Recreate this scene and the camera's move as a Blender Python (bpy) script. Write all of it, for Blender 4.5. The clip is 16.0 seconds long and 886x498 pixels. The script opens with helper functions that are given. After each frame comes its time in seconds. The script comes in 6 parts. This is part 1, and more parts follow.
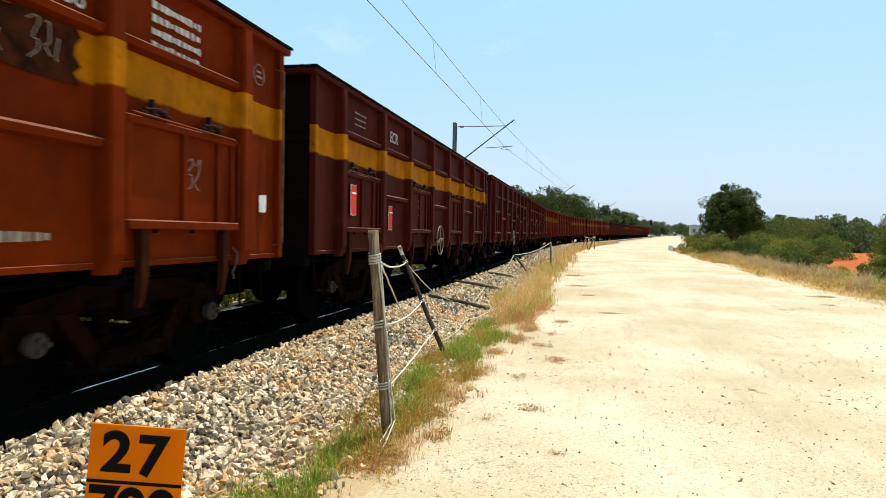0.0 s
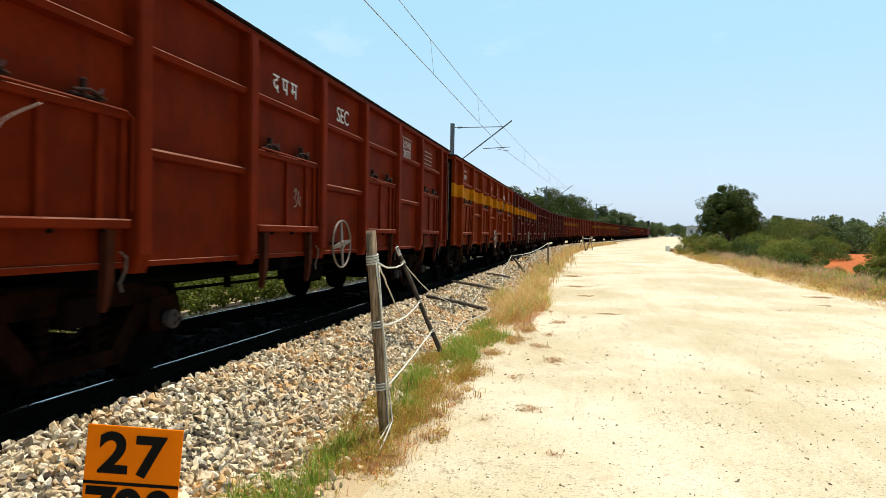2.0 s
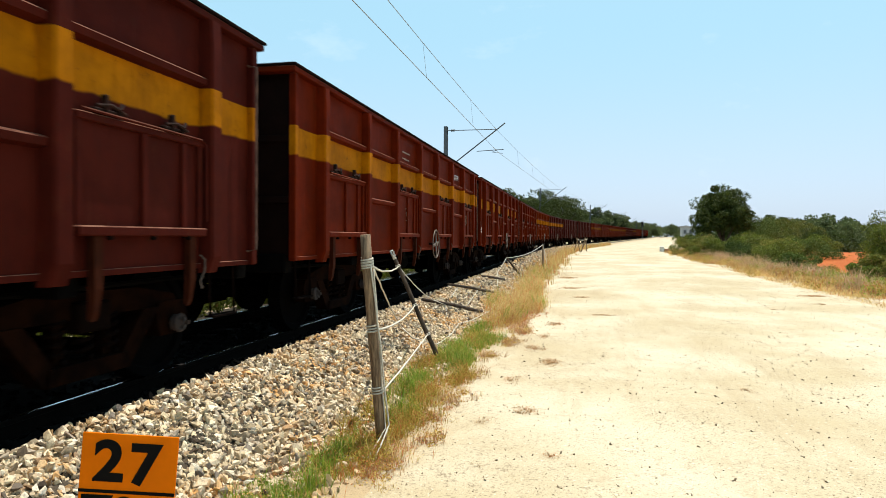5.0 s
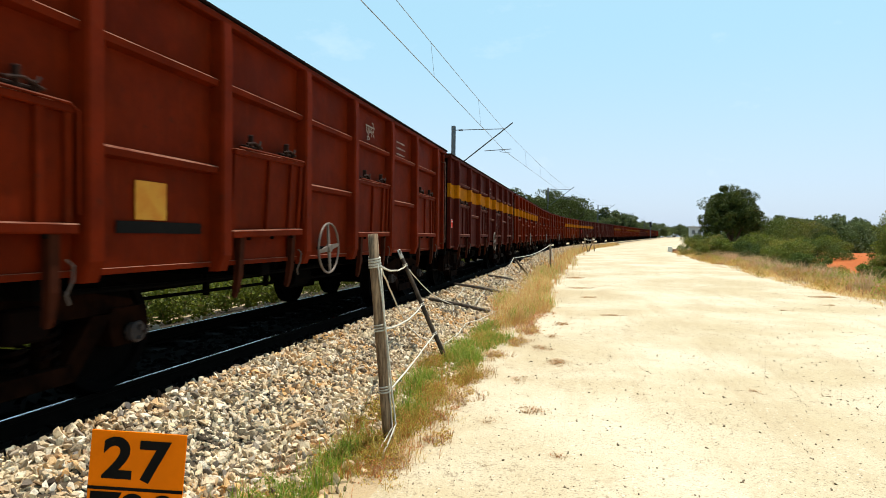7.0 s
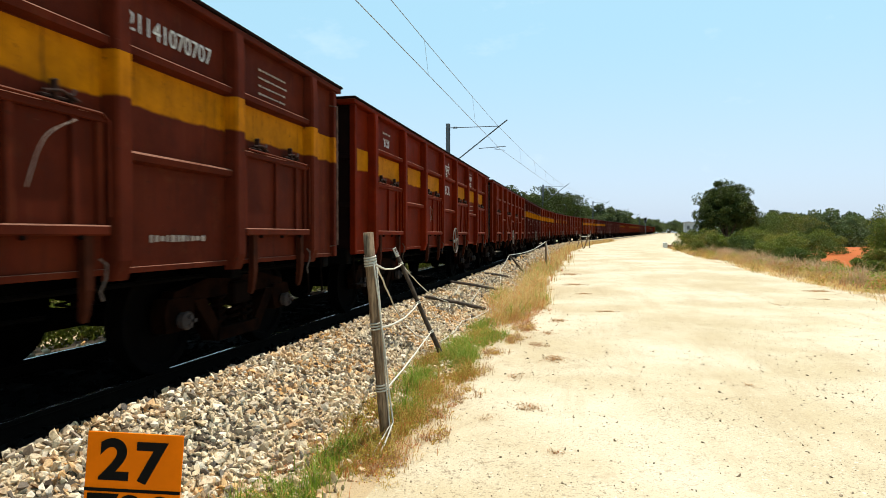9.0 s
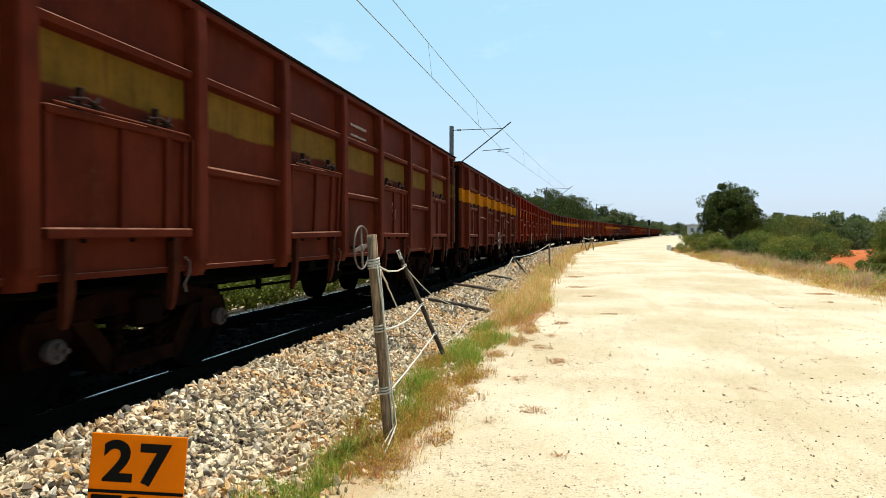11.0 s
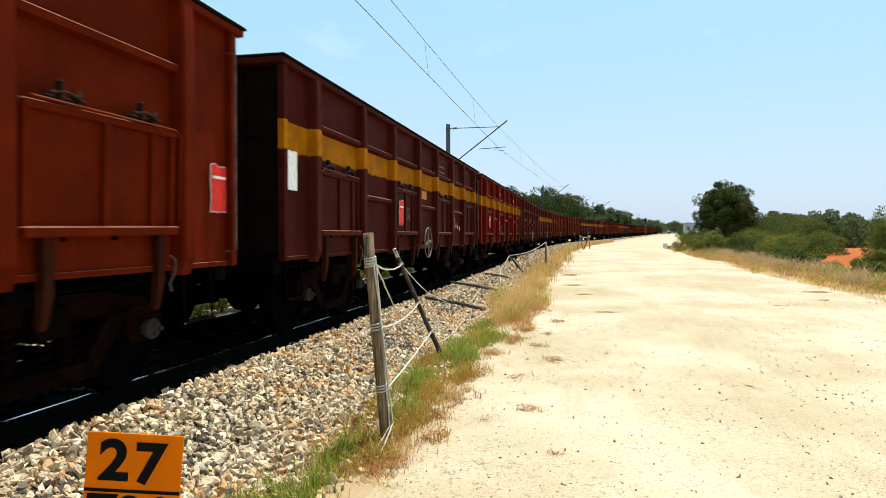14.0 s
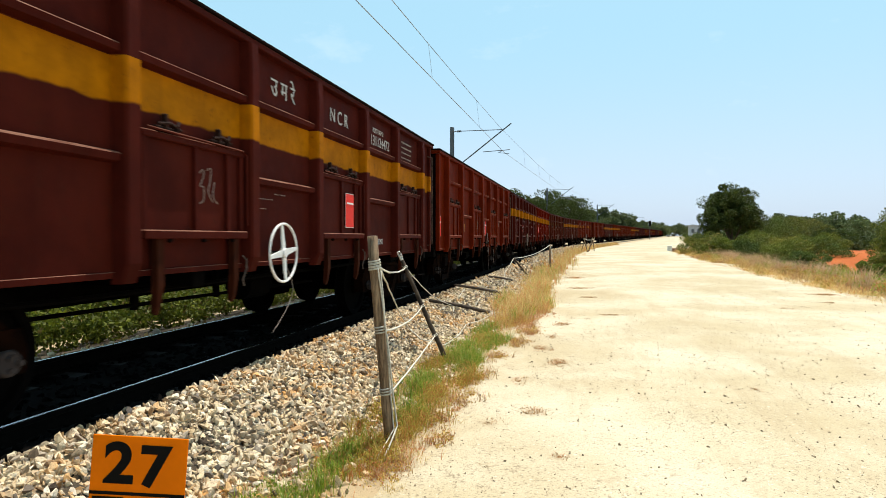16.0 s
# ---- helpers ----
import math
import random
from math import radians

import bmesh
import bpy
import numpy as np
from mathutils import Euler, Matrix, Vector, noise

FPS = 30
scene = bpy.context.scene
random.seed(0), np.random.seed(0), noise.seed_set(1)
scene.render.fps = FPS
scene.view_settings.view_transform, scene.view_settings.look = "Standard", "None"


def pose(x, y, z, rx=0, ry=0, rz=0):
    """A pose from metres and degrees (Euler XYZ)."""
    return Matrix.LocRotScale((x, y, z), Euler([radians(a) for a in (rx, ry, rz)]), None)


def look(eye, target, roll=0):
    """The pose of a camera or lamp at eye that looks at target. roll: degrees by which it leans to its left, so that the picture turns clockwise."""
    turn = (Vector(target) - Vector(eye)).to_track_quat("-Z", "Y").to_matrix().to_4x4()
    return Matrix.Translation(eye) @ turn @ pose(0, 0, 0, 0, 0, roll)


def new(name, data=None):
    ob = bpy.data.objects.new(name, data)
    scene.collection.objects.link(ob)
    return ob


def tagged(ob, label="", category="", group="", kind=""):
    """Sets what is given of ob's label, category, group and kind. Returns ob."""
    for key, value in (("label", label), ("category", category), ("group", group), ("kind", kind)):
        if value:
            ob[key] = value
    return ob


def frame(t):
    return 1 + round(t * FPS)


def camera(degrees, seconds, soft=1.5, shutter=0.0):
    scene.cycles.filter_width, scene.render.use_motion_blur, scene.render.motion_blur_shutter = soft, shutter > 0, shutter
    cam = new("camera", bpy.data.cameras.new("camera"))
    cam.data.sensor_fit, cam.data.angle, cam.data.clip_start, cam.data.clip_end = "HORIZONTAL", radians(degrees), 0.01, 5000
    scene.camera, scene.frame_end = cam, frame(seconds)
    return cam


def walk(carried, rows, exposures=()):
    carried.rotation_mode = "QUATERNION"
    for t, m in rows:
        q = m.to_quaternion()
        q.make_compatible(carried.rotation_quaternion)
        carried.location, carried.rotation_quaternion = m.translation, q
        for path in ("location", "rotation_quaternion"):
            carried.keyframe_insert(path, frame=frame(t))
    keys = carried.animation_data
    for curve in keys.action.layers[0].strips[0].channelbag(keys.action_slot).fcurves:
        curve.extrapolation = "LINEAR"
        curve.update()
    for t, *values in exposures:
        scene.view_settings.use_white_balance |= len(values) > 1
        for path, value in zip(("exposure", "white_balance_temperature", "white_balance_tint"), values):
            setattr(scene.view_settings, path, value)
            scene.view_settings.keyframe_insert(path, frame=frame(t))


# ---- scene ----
# Camera: held by hand at the edge of the lane, eye 1.29 m above the rails, 1.64 m above the lane.
# World: y runs along the straight part of the track, z = 0 is the top of the rails.
EYE = 1.291
cam = camera(70.06, 16.0, soft=0.5, shutter=0.12)
VIEW = """0.0,12.91,-1.37,1.08;0.5,13.03,-1.46,1.27;1.0,12.67,-1.34,1.12;1.5,12.70,-1.37,0.96;2.0,12.69,-1.30,1.10;2.5,12.76,-1.17,1.25;3.0,12.68,-1.20,1.08;3.5,12.41,-1.14,0.89;4.0,12.16,-1.07,0.46;
6.5,12.51,-1.00,0.70;7.0,12.87,-1.07,0.61;7.5,12.87,-1.15,0.53;8.0,12.83,-1.13,0.25;8.5,12.76,-1.11,0.19;9.0,12.46,-1.26,0.08;11.5,12.89,-1.04,0.21;12.0,12.97,-1.07,0.28;
12.5,12.50,-1.07,0.38;13.0,12.56,-1.17,0.59;13.5,12.37,-1.30,0.39;14.0,12.46,-1.21,0.13;14.5,12.45,-1.14,-0.10;15.0,12.66,-0.95,-0.14;15.5,12.97,-1.15,-0.02;16.0,12.83,-0.95,0.05"""


def camera_rows():
    rows = []
    for line in VIEW.replace("\n", "").split(";"):
        t, yaw, pitch, lean = (float(v) for v in line.split(","))
        rows.append((t, pose(0, 0, EYE, 90 + pitch, -lean, yaw)))
    return rows


walk(cam, camera_rows())

# ---- world, sun, exposure ----
SUN_TO = Vector((0.105, 0.28, 0.955)).normalized()
scene.view_settings.exposure = 0.6
world = bpy.data.worlds.new("world")
scene.world = world
world.use_nodes = True
wn = world.node_tree.nodes
sky = wn.new("ShaderNodeTexSky")
sky.sky_type = "NISHITA"
sky.sun_disc = False
sky.sun_elevation = math.asin(SUN_TO.z)
sky.sun_rotation = math.atan2(SUN_TO.x, SUN_TO.y)
sky.air_density, sky.dust_density, sky.ozone_density = 1.0, 2.0, 1.0
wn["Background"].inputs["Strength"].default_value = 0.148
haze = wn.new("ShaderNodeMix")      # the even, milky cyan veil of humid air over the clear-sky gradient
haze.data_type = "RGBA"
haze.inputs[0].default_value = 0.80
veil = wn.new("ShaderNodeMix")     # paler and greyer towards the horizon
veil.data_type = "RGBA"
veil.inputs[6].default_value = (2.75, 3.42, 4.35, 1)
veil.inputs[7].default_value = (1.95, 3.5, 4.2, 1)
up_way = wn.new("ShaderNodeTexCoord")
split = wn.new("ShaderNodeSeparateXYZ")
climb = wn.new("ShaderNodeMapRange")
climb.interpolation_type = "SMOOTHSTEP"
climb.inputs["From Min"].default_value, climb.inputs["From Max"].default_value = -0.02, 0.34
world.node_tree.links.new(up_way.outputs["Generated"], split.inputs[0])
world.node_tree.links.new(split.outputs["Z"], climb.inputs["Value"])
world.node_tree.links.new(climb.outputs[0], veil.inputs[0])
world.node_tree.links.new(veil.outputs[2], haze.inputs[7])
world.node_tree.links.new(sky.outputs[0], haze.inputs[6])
wisp = wn.new("ShaderNodeTexNoise")      # thin wisps of cloud low over the horizon
wisp.inputs["Scale"].default_value, wisp.inputs["Detail"].default_value, wisp.inputs["Roughness"].default_value = 7.0, 6.0, 0.6
flat_way = wn.new("ShaderNodeMapping")
flat_way.inputs["Scale"].default_value = (1.0, 1.0, 2.2)
thin = wn.new("ShaderNodeMapRange")
thin.inputs["From Min"].default_value, thin.inputs["From Max"].default_value, thin.inputs["To Max"].default_value = 0.63, 0.84, 0.32
cloudy = wn.new("ShaderNodeMix")
cloudy.data_type = "RGBA"
cloudy.inputs[7].default_value = (4.3, 4.9, 5.3, 1)
world.node_tree.links.new(up_way.outputs["Generated"], flat_way.inputs["Vector"])
world.node_tree.links.new(flat_way.outputs[0], wisp.inputs["Vector"])
world.node_tree.links.new(wisp.outputs["Fac"], thin.inputs["Value"])
world.node_tree.links.new(thin.outputs[0], cloudy.inputs[0])
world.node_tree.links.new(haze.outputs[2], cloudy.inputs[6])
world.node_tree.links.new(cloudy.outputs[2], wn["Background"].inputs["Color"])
sun_data = bpy.data.lights.new("sun", "SUN")
sun_data.energy, sun_data.angle, sun_data.color = 4.2, radians(0.53), (1.0, 0.94, 0.84)
sun = new("sun", sun_data)
sun.matrix_world = look(SUN_TO * 50, (0, 0, 0))


# ---- materials ----
class Mat:
    """A small builder of node materials."""

    def __init__(self, name, rough=0.8, metal=0.0):
        self.m = bpy.data.materials.new(name)
        self.m.use_nodes = True
        self.t = self.m.node_tree
        self.b = self.t.nodes["Principled BSDF"]
        self.b.inputs["Roughness"].default_value = rough
        self.b.inputs["Metallic"].default_value = metal
        self.b.inputs["Specular IOR Level"].default_value = 0.25
        self.co = self.t.nodes.new("ShaderNodeTexCoord")
        self.space = self.co.outputs["Object"]

    def node(self, kind, **inputs):
        n = self.t.nodes.new(kind)
        for key, value in inputs.items():
            self.put(n, key, value)
        return n

    def put(self, n, key, value):
        slot = n.inputs[int(key[1:])] if key[0] == "i" and key[1:].isdigit() else n.inputs[key]
        if isinstance(value, bpy.types.NodeSocket):
            self.t.links.new(value, slot)
        else:
            slot.default_value = value

    def noise(self, scale, detail=4, rough=0.6, vec=None, stretch=None):
        vec = vec or self.space
        if stretch:
            mp = self.node("ShaderNodeMapping", Vector=vec)
            mp.inputs["Scale"].default_value = stretch
            vec = mp.outputs[0]
        n = self.node("ShaderNodeTexNoise", Vector=vec, Scale=scale, Detail=detail, Roughness=rough)
        return n.outputs["Fac"]

    def ramp(self, fac, lo, hi, smooth=True):
        n = self.t.nodes.new("ShaderNodeMapRange")
        n.interpolation_type = "SMOOTHSTEP" if smooth else "LINEAR"
        self.put(n, "Value", fac)
        n.inputs["From Min"].default_value, n.inputs["From Max"].default_value = lo, hi
        return n.outputs[0]

    def mix(self, fac, a, b, kind="MIX"):
        n = self.t.nodes.new("ShaderNodeMix")
        n.data_type, n.blend_type = "RGBA", kind
        self.put(n, "i0", fac)
        for slot, v in ((n.inputs[6], a), (n.inputs[7], b)):
            if isinstance(v, bpy.types.NodeSocket):
                self.t.links.new(v, slot)
            else:
                slot.default_value = (*v, 1)
        return n.outputs[2]

    def math(self, op, a, b=0.0):
        n = self.t.nodes.new("ShaderNodeMath")
        n.operation = op
        self.put(n, "i0", a)
        self.put(n, "i1", b)
        return n.outputs[0]

    def island(self):
        return self.node("ShaderNodeNewGeometry").outputs["Random Per Island"]

    def random(self):
        return self.node("ShaderNodeObjectInfo").outputs["Random"]

    def color(self, c):
        self.put(self.b, "Base Color", c if isinstance(c, bpy.types.NodeSocket) else (*c, 1))
        return self

    def bump(self, height, strength=0.3, distance=0.01):
        n = self.node("ShaderNodeBump", Height=height, Strength=strength, Distance=distance)
        self.put(self.b, "Normal", n.outputs[0])
        return self


def plain(name, c, rough=0.8, metal=0.0, vary=0.25, scale=6.0, gloss=0.25):
    k = Mat(name, rough, metal)
    k.put(k.b, "Specular IOR Level", gloss)
    n = k.noise(scale)
    k.color(k.mix(k.ramp(n, 0.3, 0.7), [v * (1 - vary) for v in c], [min(1, v * (1 + vary)) for v in c]))
    k.bump(k.noise(scale * 12), 0.15, 0.004)
    return k.m


def paint(name, base, stripe=None, wear=0.4, dust=0.25, cover=1.0, gap=None):
    """Weathered wagon paint; the stripe is a painted band at a fixed height along the side."""
    k = Mat(name, 0.62)
    mp = k.node("ShaderNodeMapping", Vector=k.space)
    shift = k.node("ShaderNodeCombineXYZ", X=k.math("MULTIPLY", k.random(), 17.0), Y=k.math("MULTIPLY", k.random(), 31.0))
    k.t.links.new(shift.outputs[0], mp.inputs["Location"])
    vec = mp.outputs[0]
    xyz = k.node("ShaderNodeSeparateXYZ", Vector=k.space)
    z = xyz.outputs["Z"]
    broad = k.noise(1.5, 7, 0.72, vec)
    c = k.mix(k.ramp(broad, 0.36, 0.66), [v * 0.74 for v in base], [v * 1.14 for v in base])
    c = k.mix(k.math("MULTIPLY", k.ramp(k.noise(0.8, 6, 0.7, vec), 0.52, 0.74), 0.3), c, (base[0] * 1.4, base[1] * 1.7, base[2]))
    if stripe:
        edge = k.math("ADD", z, k.math("MULTIPLY", k.math("SUBTRACT", k.noise(2.6, 3, 0.55, vec), 0.5), 0.10))
        lo, hi = k.ramp(edge, 2.212, 2.242), k.math("LESS_THAN", z, 2.545)
        worn = k.ramp(k.noise(4.5, 6, 0.7, vec), 0.66 - 0.5 * cover, 0.72 - 0.5 * cover)
        fac = k.math("MULTIPLY", k.math("MULTIPLY", lo, hi), worn)
        if gap:       # the band was painted over between two posts
            y = xyz.outputs["Y"]
            out = k.math("MAXIMUM", k.math("LESS_THAN", y, gap[0]), k.math("GREATER_THAN", y, gap[1]))
            fac = k.math("MULTIPLY", fac, out)
        yellow = k.mix(k.ramp(k.noise(3, 5, 0.7, vec), 0.3, 0.75), [v * 0.6 for v in stripe], stripe)
        c = k.mix(fac, c, yellow)
    # run-down streaks of rust and pale dust
    streak = k.noise(7, 5, 0.75, vec, (3.5, 3.5, 0.16))
    c = k.mix(k.math("MULTIPLY", k.ramp(streak, 0.52, 0.74), wear), c, (0.020, 0.007, 0.004))
    run = k.noise(16, 4, 0.7, vec, (3.0, 3.0, 0.10))
    c = k.mix(k.math("MULTIPLY", k.ramp(run, 0.60, 0.72), 0.25 + 0.5 * dust), c, (base[0] * 1.5 + 0.02, base[1] * 2.2 + 0.01, base[2] * 2 + 0.006))
    scab = k.noise(9, 7, 0.8, vec)
    c = k.mix(k.math("MULTIPLY", k.ramp(scab, 0.60, 0.64), 0.35 + 0.4 * wear), c, (0.030, 0.011, 0.006))
    blot = k.noise(3.1, 6, 0.75, vec)
    c = k.mix(k.math("MULTIPLY", k.ramp(blot, 0.55, 0.75), dust * 0.6), c, (0.115, 0.042, 0.018))
    pale = k.noise(21, 5, 0.75, vec)
    c = k.mix(k.math("MULTIPLY", k.ramp(pale, 0.66, 0.74), 0.4 * dust + 0.08), c, (0.24, 0.13, 0.085))
    speck = k.noise(38, 3, 0.6, vec)
    c = k.mix(k.math("MULTIPLY", k.ramp(speck, 0.62, 0.72), 0.35 * wear), c, (0.018, 0.008, 0.005))
    # pale dust and rubbed ledges on whatever faces up; it also paints in their sunlit tops
    lie = k.node("ShaderNodeSeparateXYZ", Vector=k.node("ShaderNodeNewGeometry").outputs["Normal"]).outputs["Z"]
    c = k.mix(k.math("MULTIPLY", k.ramp(lie, 0.25, 0.8), k.math("ADD", k.math("MULTIPLY", k.ramp(blot, 0.35, 0.6), 0.5), 0.2)), c, (0.26, 0.13, 0.085))
    k.color(c)
    k.put(k.b, "Roughness", k.math("ADD", k.math("MULTIPLY", blot, 0.3), 0.5))
    k.put(k.b, "Specular IOR Level", 0.03)
    k.bump(k.math("ADD", k.noise(2.2, 2, 0.5, vec), k.math("MULTIPLY", speck, 0.15)), 0.35, 0.012)
    return k.m


def soil(name, dark, mid, pale, rough=0.95, fine=60.0, relief=0.03):
    k = Mat(name, rough)
    c = k.mix(k.ramp(k.noise(0.35, 6, 0.65), 0.35, 0.65), mid, pale)
    c = k.mix(k.math("MULTIPLY", k.ramp(k.noise(2.7, 6, 0.7), 0.52, 0.72), 0.6), c, dark)
    c = k.mix(k.math("MULTIPLY", k.ramp(k.noise(fine, 3, 0.7), 0.58, 0.66), 0.75), c, dark)
    c = k.mix(k.math("MULTIPLY", k.ramp(k.noise(24, 5, 0.75), 0.57, 0.70), 0.6), c, dark)
    k.color(c)
    k.bump(k.math("ADD", k.noise(9, 6, 0.7), k.math("MULTIPLY", k.noise(fine, 3), 0.5)), 0.5, relief)
    return k.m


def leafy(name, dark, light, dry=None, through_light=0.35, dry_from=0.88, spread=0.0):
    k = Mat(name, 0.6)
    c = k.mix(k.ramp(k.island(), spread, 1.0, False), dark, light)
    c = k.mix(k.ramp(k.noise(0.7, 3), 0.35, 0.65), c, k.mix(0.5, c, dark))
    c = k.mix(k.math("MULTIPLY", k.random(), 0.55), c, k.mix(0.45, c, [v * 1.6 for v in light]))
    if dry:
        c = k.mix(k.math("GREATER_THAN", k.island(), dry_from), c, dry)
    k.color(c)
    k.put(k.b, "Specular IOR Level", 0.2)
    tr = k.node("ShaderNodeBsdfTranslucent", Color=c)
    ms = k.node("ShaderNodeMixShader", Fac=through_light)
    k.t.links.new(k.b.outputs[0], ms.inputs[1])
    k.t.links.new(tr.outputs[0], ms.inputs[2])
    k.t.links.new(ms.outputs[0], k.t.nodes["Material Output"].inputs["Surface"])
    return k.m


YELLOW = (0.44, 0.148, 0.0010)
ORANGE_RED = (0.128, 0.0140, 0.0002)
RUBY_RED = (0.104, 0.0078, 0.0002)
RED_BROWN = (0.098, 0.0088, 0.0008)
DEEP_RED = (0.112, 0.0052, 0.0003)
PURPLE_BROWN = (0.055, 0.0072, 0.0040)
TAWNY_RED = (0.112, 0.0090, 0.0004)
GREY_BROWN = (0.070, 0.0110, 0.0042)
# near-black steel, rust and rail sides: shade under the train put into the colour
M_STEEL = plain("shade_dark_steel", (0.0022, 0.0018, 0.0016), 0.95, gloss=0.03)
M_RUST = plain("shade_dark_rust", (0.0045, 0.0021, 0.0014), 0.95, gloss=0.03)
M_RAIL = plain("rail_side_rust", (0.005, 0.0035, 0.0025), 0.9, gloss=0.04)
M_RAILTOP = plain("polished_rail_head", (0.75, 0.75, 0.77), 0.22, 1.0, 0.05)
# near-black concrete: the shade under the train is put into its colour
M_CONCRETE = plain("sleeper_concrete_shade", (0.008, 0.007, 0.006), 0.9)
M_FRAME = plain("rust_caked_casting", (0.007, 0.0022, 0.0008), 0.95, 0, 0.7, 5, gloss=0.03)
M_GRIME = plain("grime_brown_paint", (0.034, 0.0085, 0.0030), 0.9, 0, 0.6, 9, gloss=0.05)
M_PIPE = plain("worn_pipe", (0.10, 0.055, 0.04), 0.7, 0, 0.4, 12, gloss=0.12)
M_LATCH = plain("rusty_brown_latch", (0.020, 0.0075, 0.0045), 0.8, 0, 0.6, 20, gloss=0.12)
M_HOOK = plain("worn_hook_steel", (0.075, 0.055, 0.045), 0.7, gloss=0.1)
M_CAPS = plain("dirty_axle_cap", (0.052, 0.041, 0.038), 0.8, gloss=0.08)
M_LEG = plain("grimy_brown_paint", (0.034, 0.0075, 0.0025), 0.85, gloss=0.06)
M_GRIT = plain("grit", (0.25, 0.19, 0.125), 0.9, 0, 0.5, 3.0)
# near-black; on the end walls it paints in the shade of their unlit side
M_NEARBLACK = plain("near_black_paint", (0.007, 0.0024, 0.0016), 0.9, gloss=0.05)
M_WHEELRIM = plain("worn_pale_wheel_paint", (0.13, 0.10, 0.08), 0.6, 0.2)
M_TREAD = plain("wheel_tread", (0.35, 0.33, 0.31), 0.35, 0.9)
M_WHITE = plain("white_stencil_paint", (0.52, 0.49, 0.46), 0.7, 0, 0.2, 30)
M_CHALK = plain("chalk", (0.30, 0.23, 0.19), 0.9, 0, 0.2, 40)
M_POSTER = plain("red_paper", (0.70, 0.022, 0.010), 0.6, 0, 0.12, 20)
M_PAPER = plain("white_paper", (0.75, 0.73, 0.70), 0.7, 0, 0.1, 20)
M_SIGN = plain("orange_enamel", (0.74, 0.155, 0.001), 0.7, 0, 0.08, 8, gloss=0.05)
M_BLACK = plain("black_paint", (0.005, 0.0045, 0.004), 0.7, gloss=0.06)
M_WOOD = None
M_ROPE = plain("pale_rope", (0.50, 0.46, 0.38), 0.9, 0, 0.2, 60)
M_GALV = plain("galvanised_steel", (0.10, 0.11, 0.12), 0.55, 0.5)
M_WIRE = plain("weathered_wire", (0.30, 0.31, 0.32), 0.7, 0.0)
M_HUT = plain("grey_plaster", (0.34, 0.36, 0.38), 0.9)
M_CONC2 = plain("roof_concrete", (0.28, 0.28, 0.28), 0.9)
M_PALE = plain("pale_limewash", (0.72, 0.70, 0.64), 0.9)
M_BRICKY = plain("brown_masonry", (0.24, 0.13, 0.08), 0.95)


def murram():
    """Trodden pale sand with washed-out tracks, darker damp scuffs and fine ragged grit."""
    k = Mat("pale_sandy_murram", 0.95)
    c = k.mix(k.ramp(k.noise(0.3, 5, 0.6), 0.35, 0.65), (0.42, 0.335, 0.205), (0.53, 0.455, 0.33))
    track = k.noise(1.3, 5, 0.65, None, (1.6, 0.22, 1.0))
    c = k.mix(k.math("MULTIPLY", k.ramp(track, 0.50, 0.68), 0.35), c, (0.36, 0.265, 0.15))
    c = k.mix(k.math("MULTIPLY", k.ramp(k.noise(2.3, 6, 0.72), 0.56, 0.72), 0.35), c, (0.30, 0.21, 0.115))
    patch = k.ramp(k.noise(0.9, 4, 0.6), 0.36, 0.62)
    for scale, lo, hi, depth in ((24.0, 0.61, 0.66, 0.6), (55.0, 0.585, 0.63, 0.7), (10.0, 0.67, 0.70, 0.5)):
        speck = k.ramp(k.noise(scale, 3, 0.6), lo, hi)
        c = k.mix(k.math("MULTIPLY", speck, k.math("MULTIPLY", k.math("ADD", k.math("MULTIPLY", patch, 0.6), 0.4), depth)), c, (0.15, 0.105, 0.06))
    c = k.mix(k.math("MULTIPLY", k.ramp(k.noise(95, 3, 0.7), 0.54, 0.66), 0.4), c, (0.22, 0.16, 0.09))
    c = k.mix(k.math("MULTIPLY", k.ramp(k.noise(34, 3, 0.6), 0.62, 0.7), 0.5), c, (0.70, 0.63, 0.52))
    k.color(c)
    k.bump(k.math("ADD", k.math("MULTIPLY", k.noise(9, 5, 0.7), 0.6), k.math("MULTIPLY", k.noise(70, 3), 0.6)), 0.6, 0.014)
    return k.m


M_ROAD = murram()
M_VERGE = soil("verge_earth", (0.14, 0.095, 0.05), (0.38, 0.275, 0.155), (0.47, 0.37, 0.235))
M_RED_EARTH = soil("red_earth", (0.20, 0.042, 0.006), (0.33, 0.072, 0.008), (0.38, 0.096, 0.014))
# dark on purpose: paints the shade in the gaps between ballast stones
M_BED = soil("gap_shade_bed", (0.02, 0.015, 0.010), (0.05, 0.037, 0.024), (0.08, 0.058, 0.036))


def wood():
    k = Mat("weathered_wood", 0.9)
    grain = k.noise(14, 5, 0.7, None, (4, 4, 0.3))
    c = k.mix(k.ramp(grain, 0.3, 0.7), (0.07, 0.043, 0.026), (0.33, 0.225, 0.135))
    k.color(c).bump(grain, 0.5, 0.01)
    return k.m


M_WOOD = wood()
M_OLDWOOD = plain("old_dark_wood", (0.055, 0.038, 0.026), 0.9, 0, 0.5, 9)


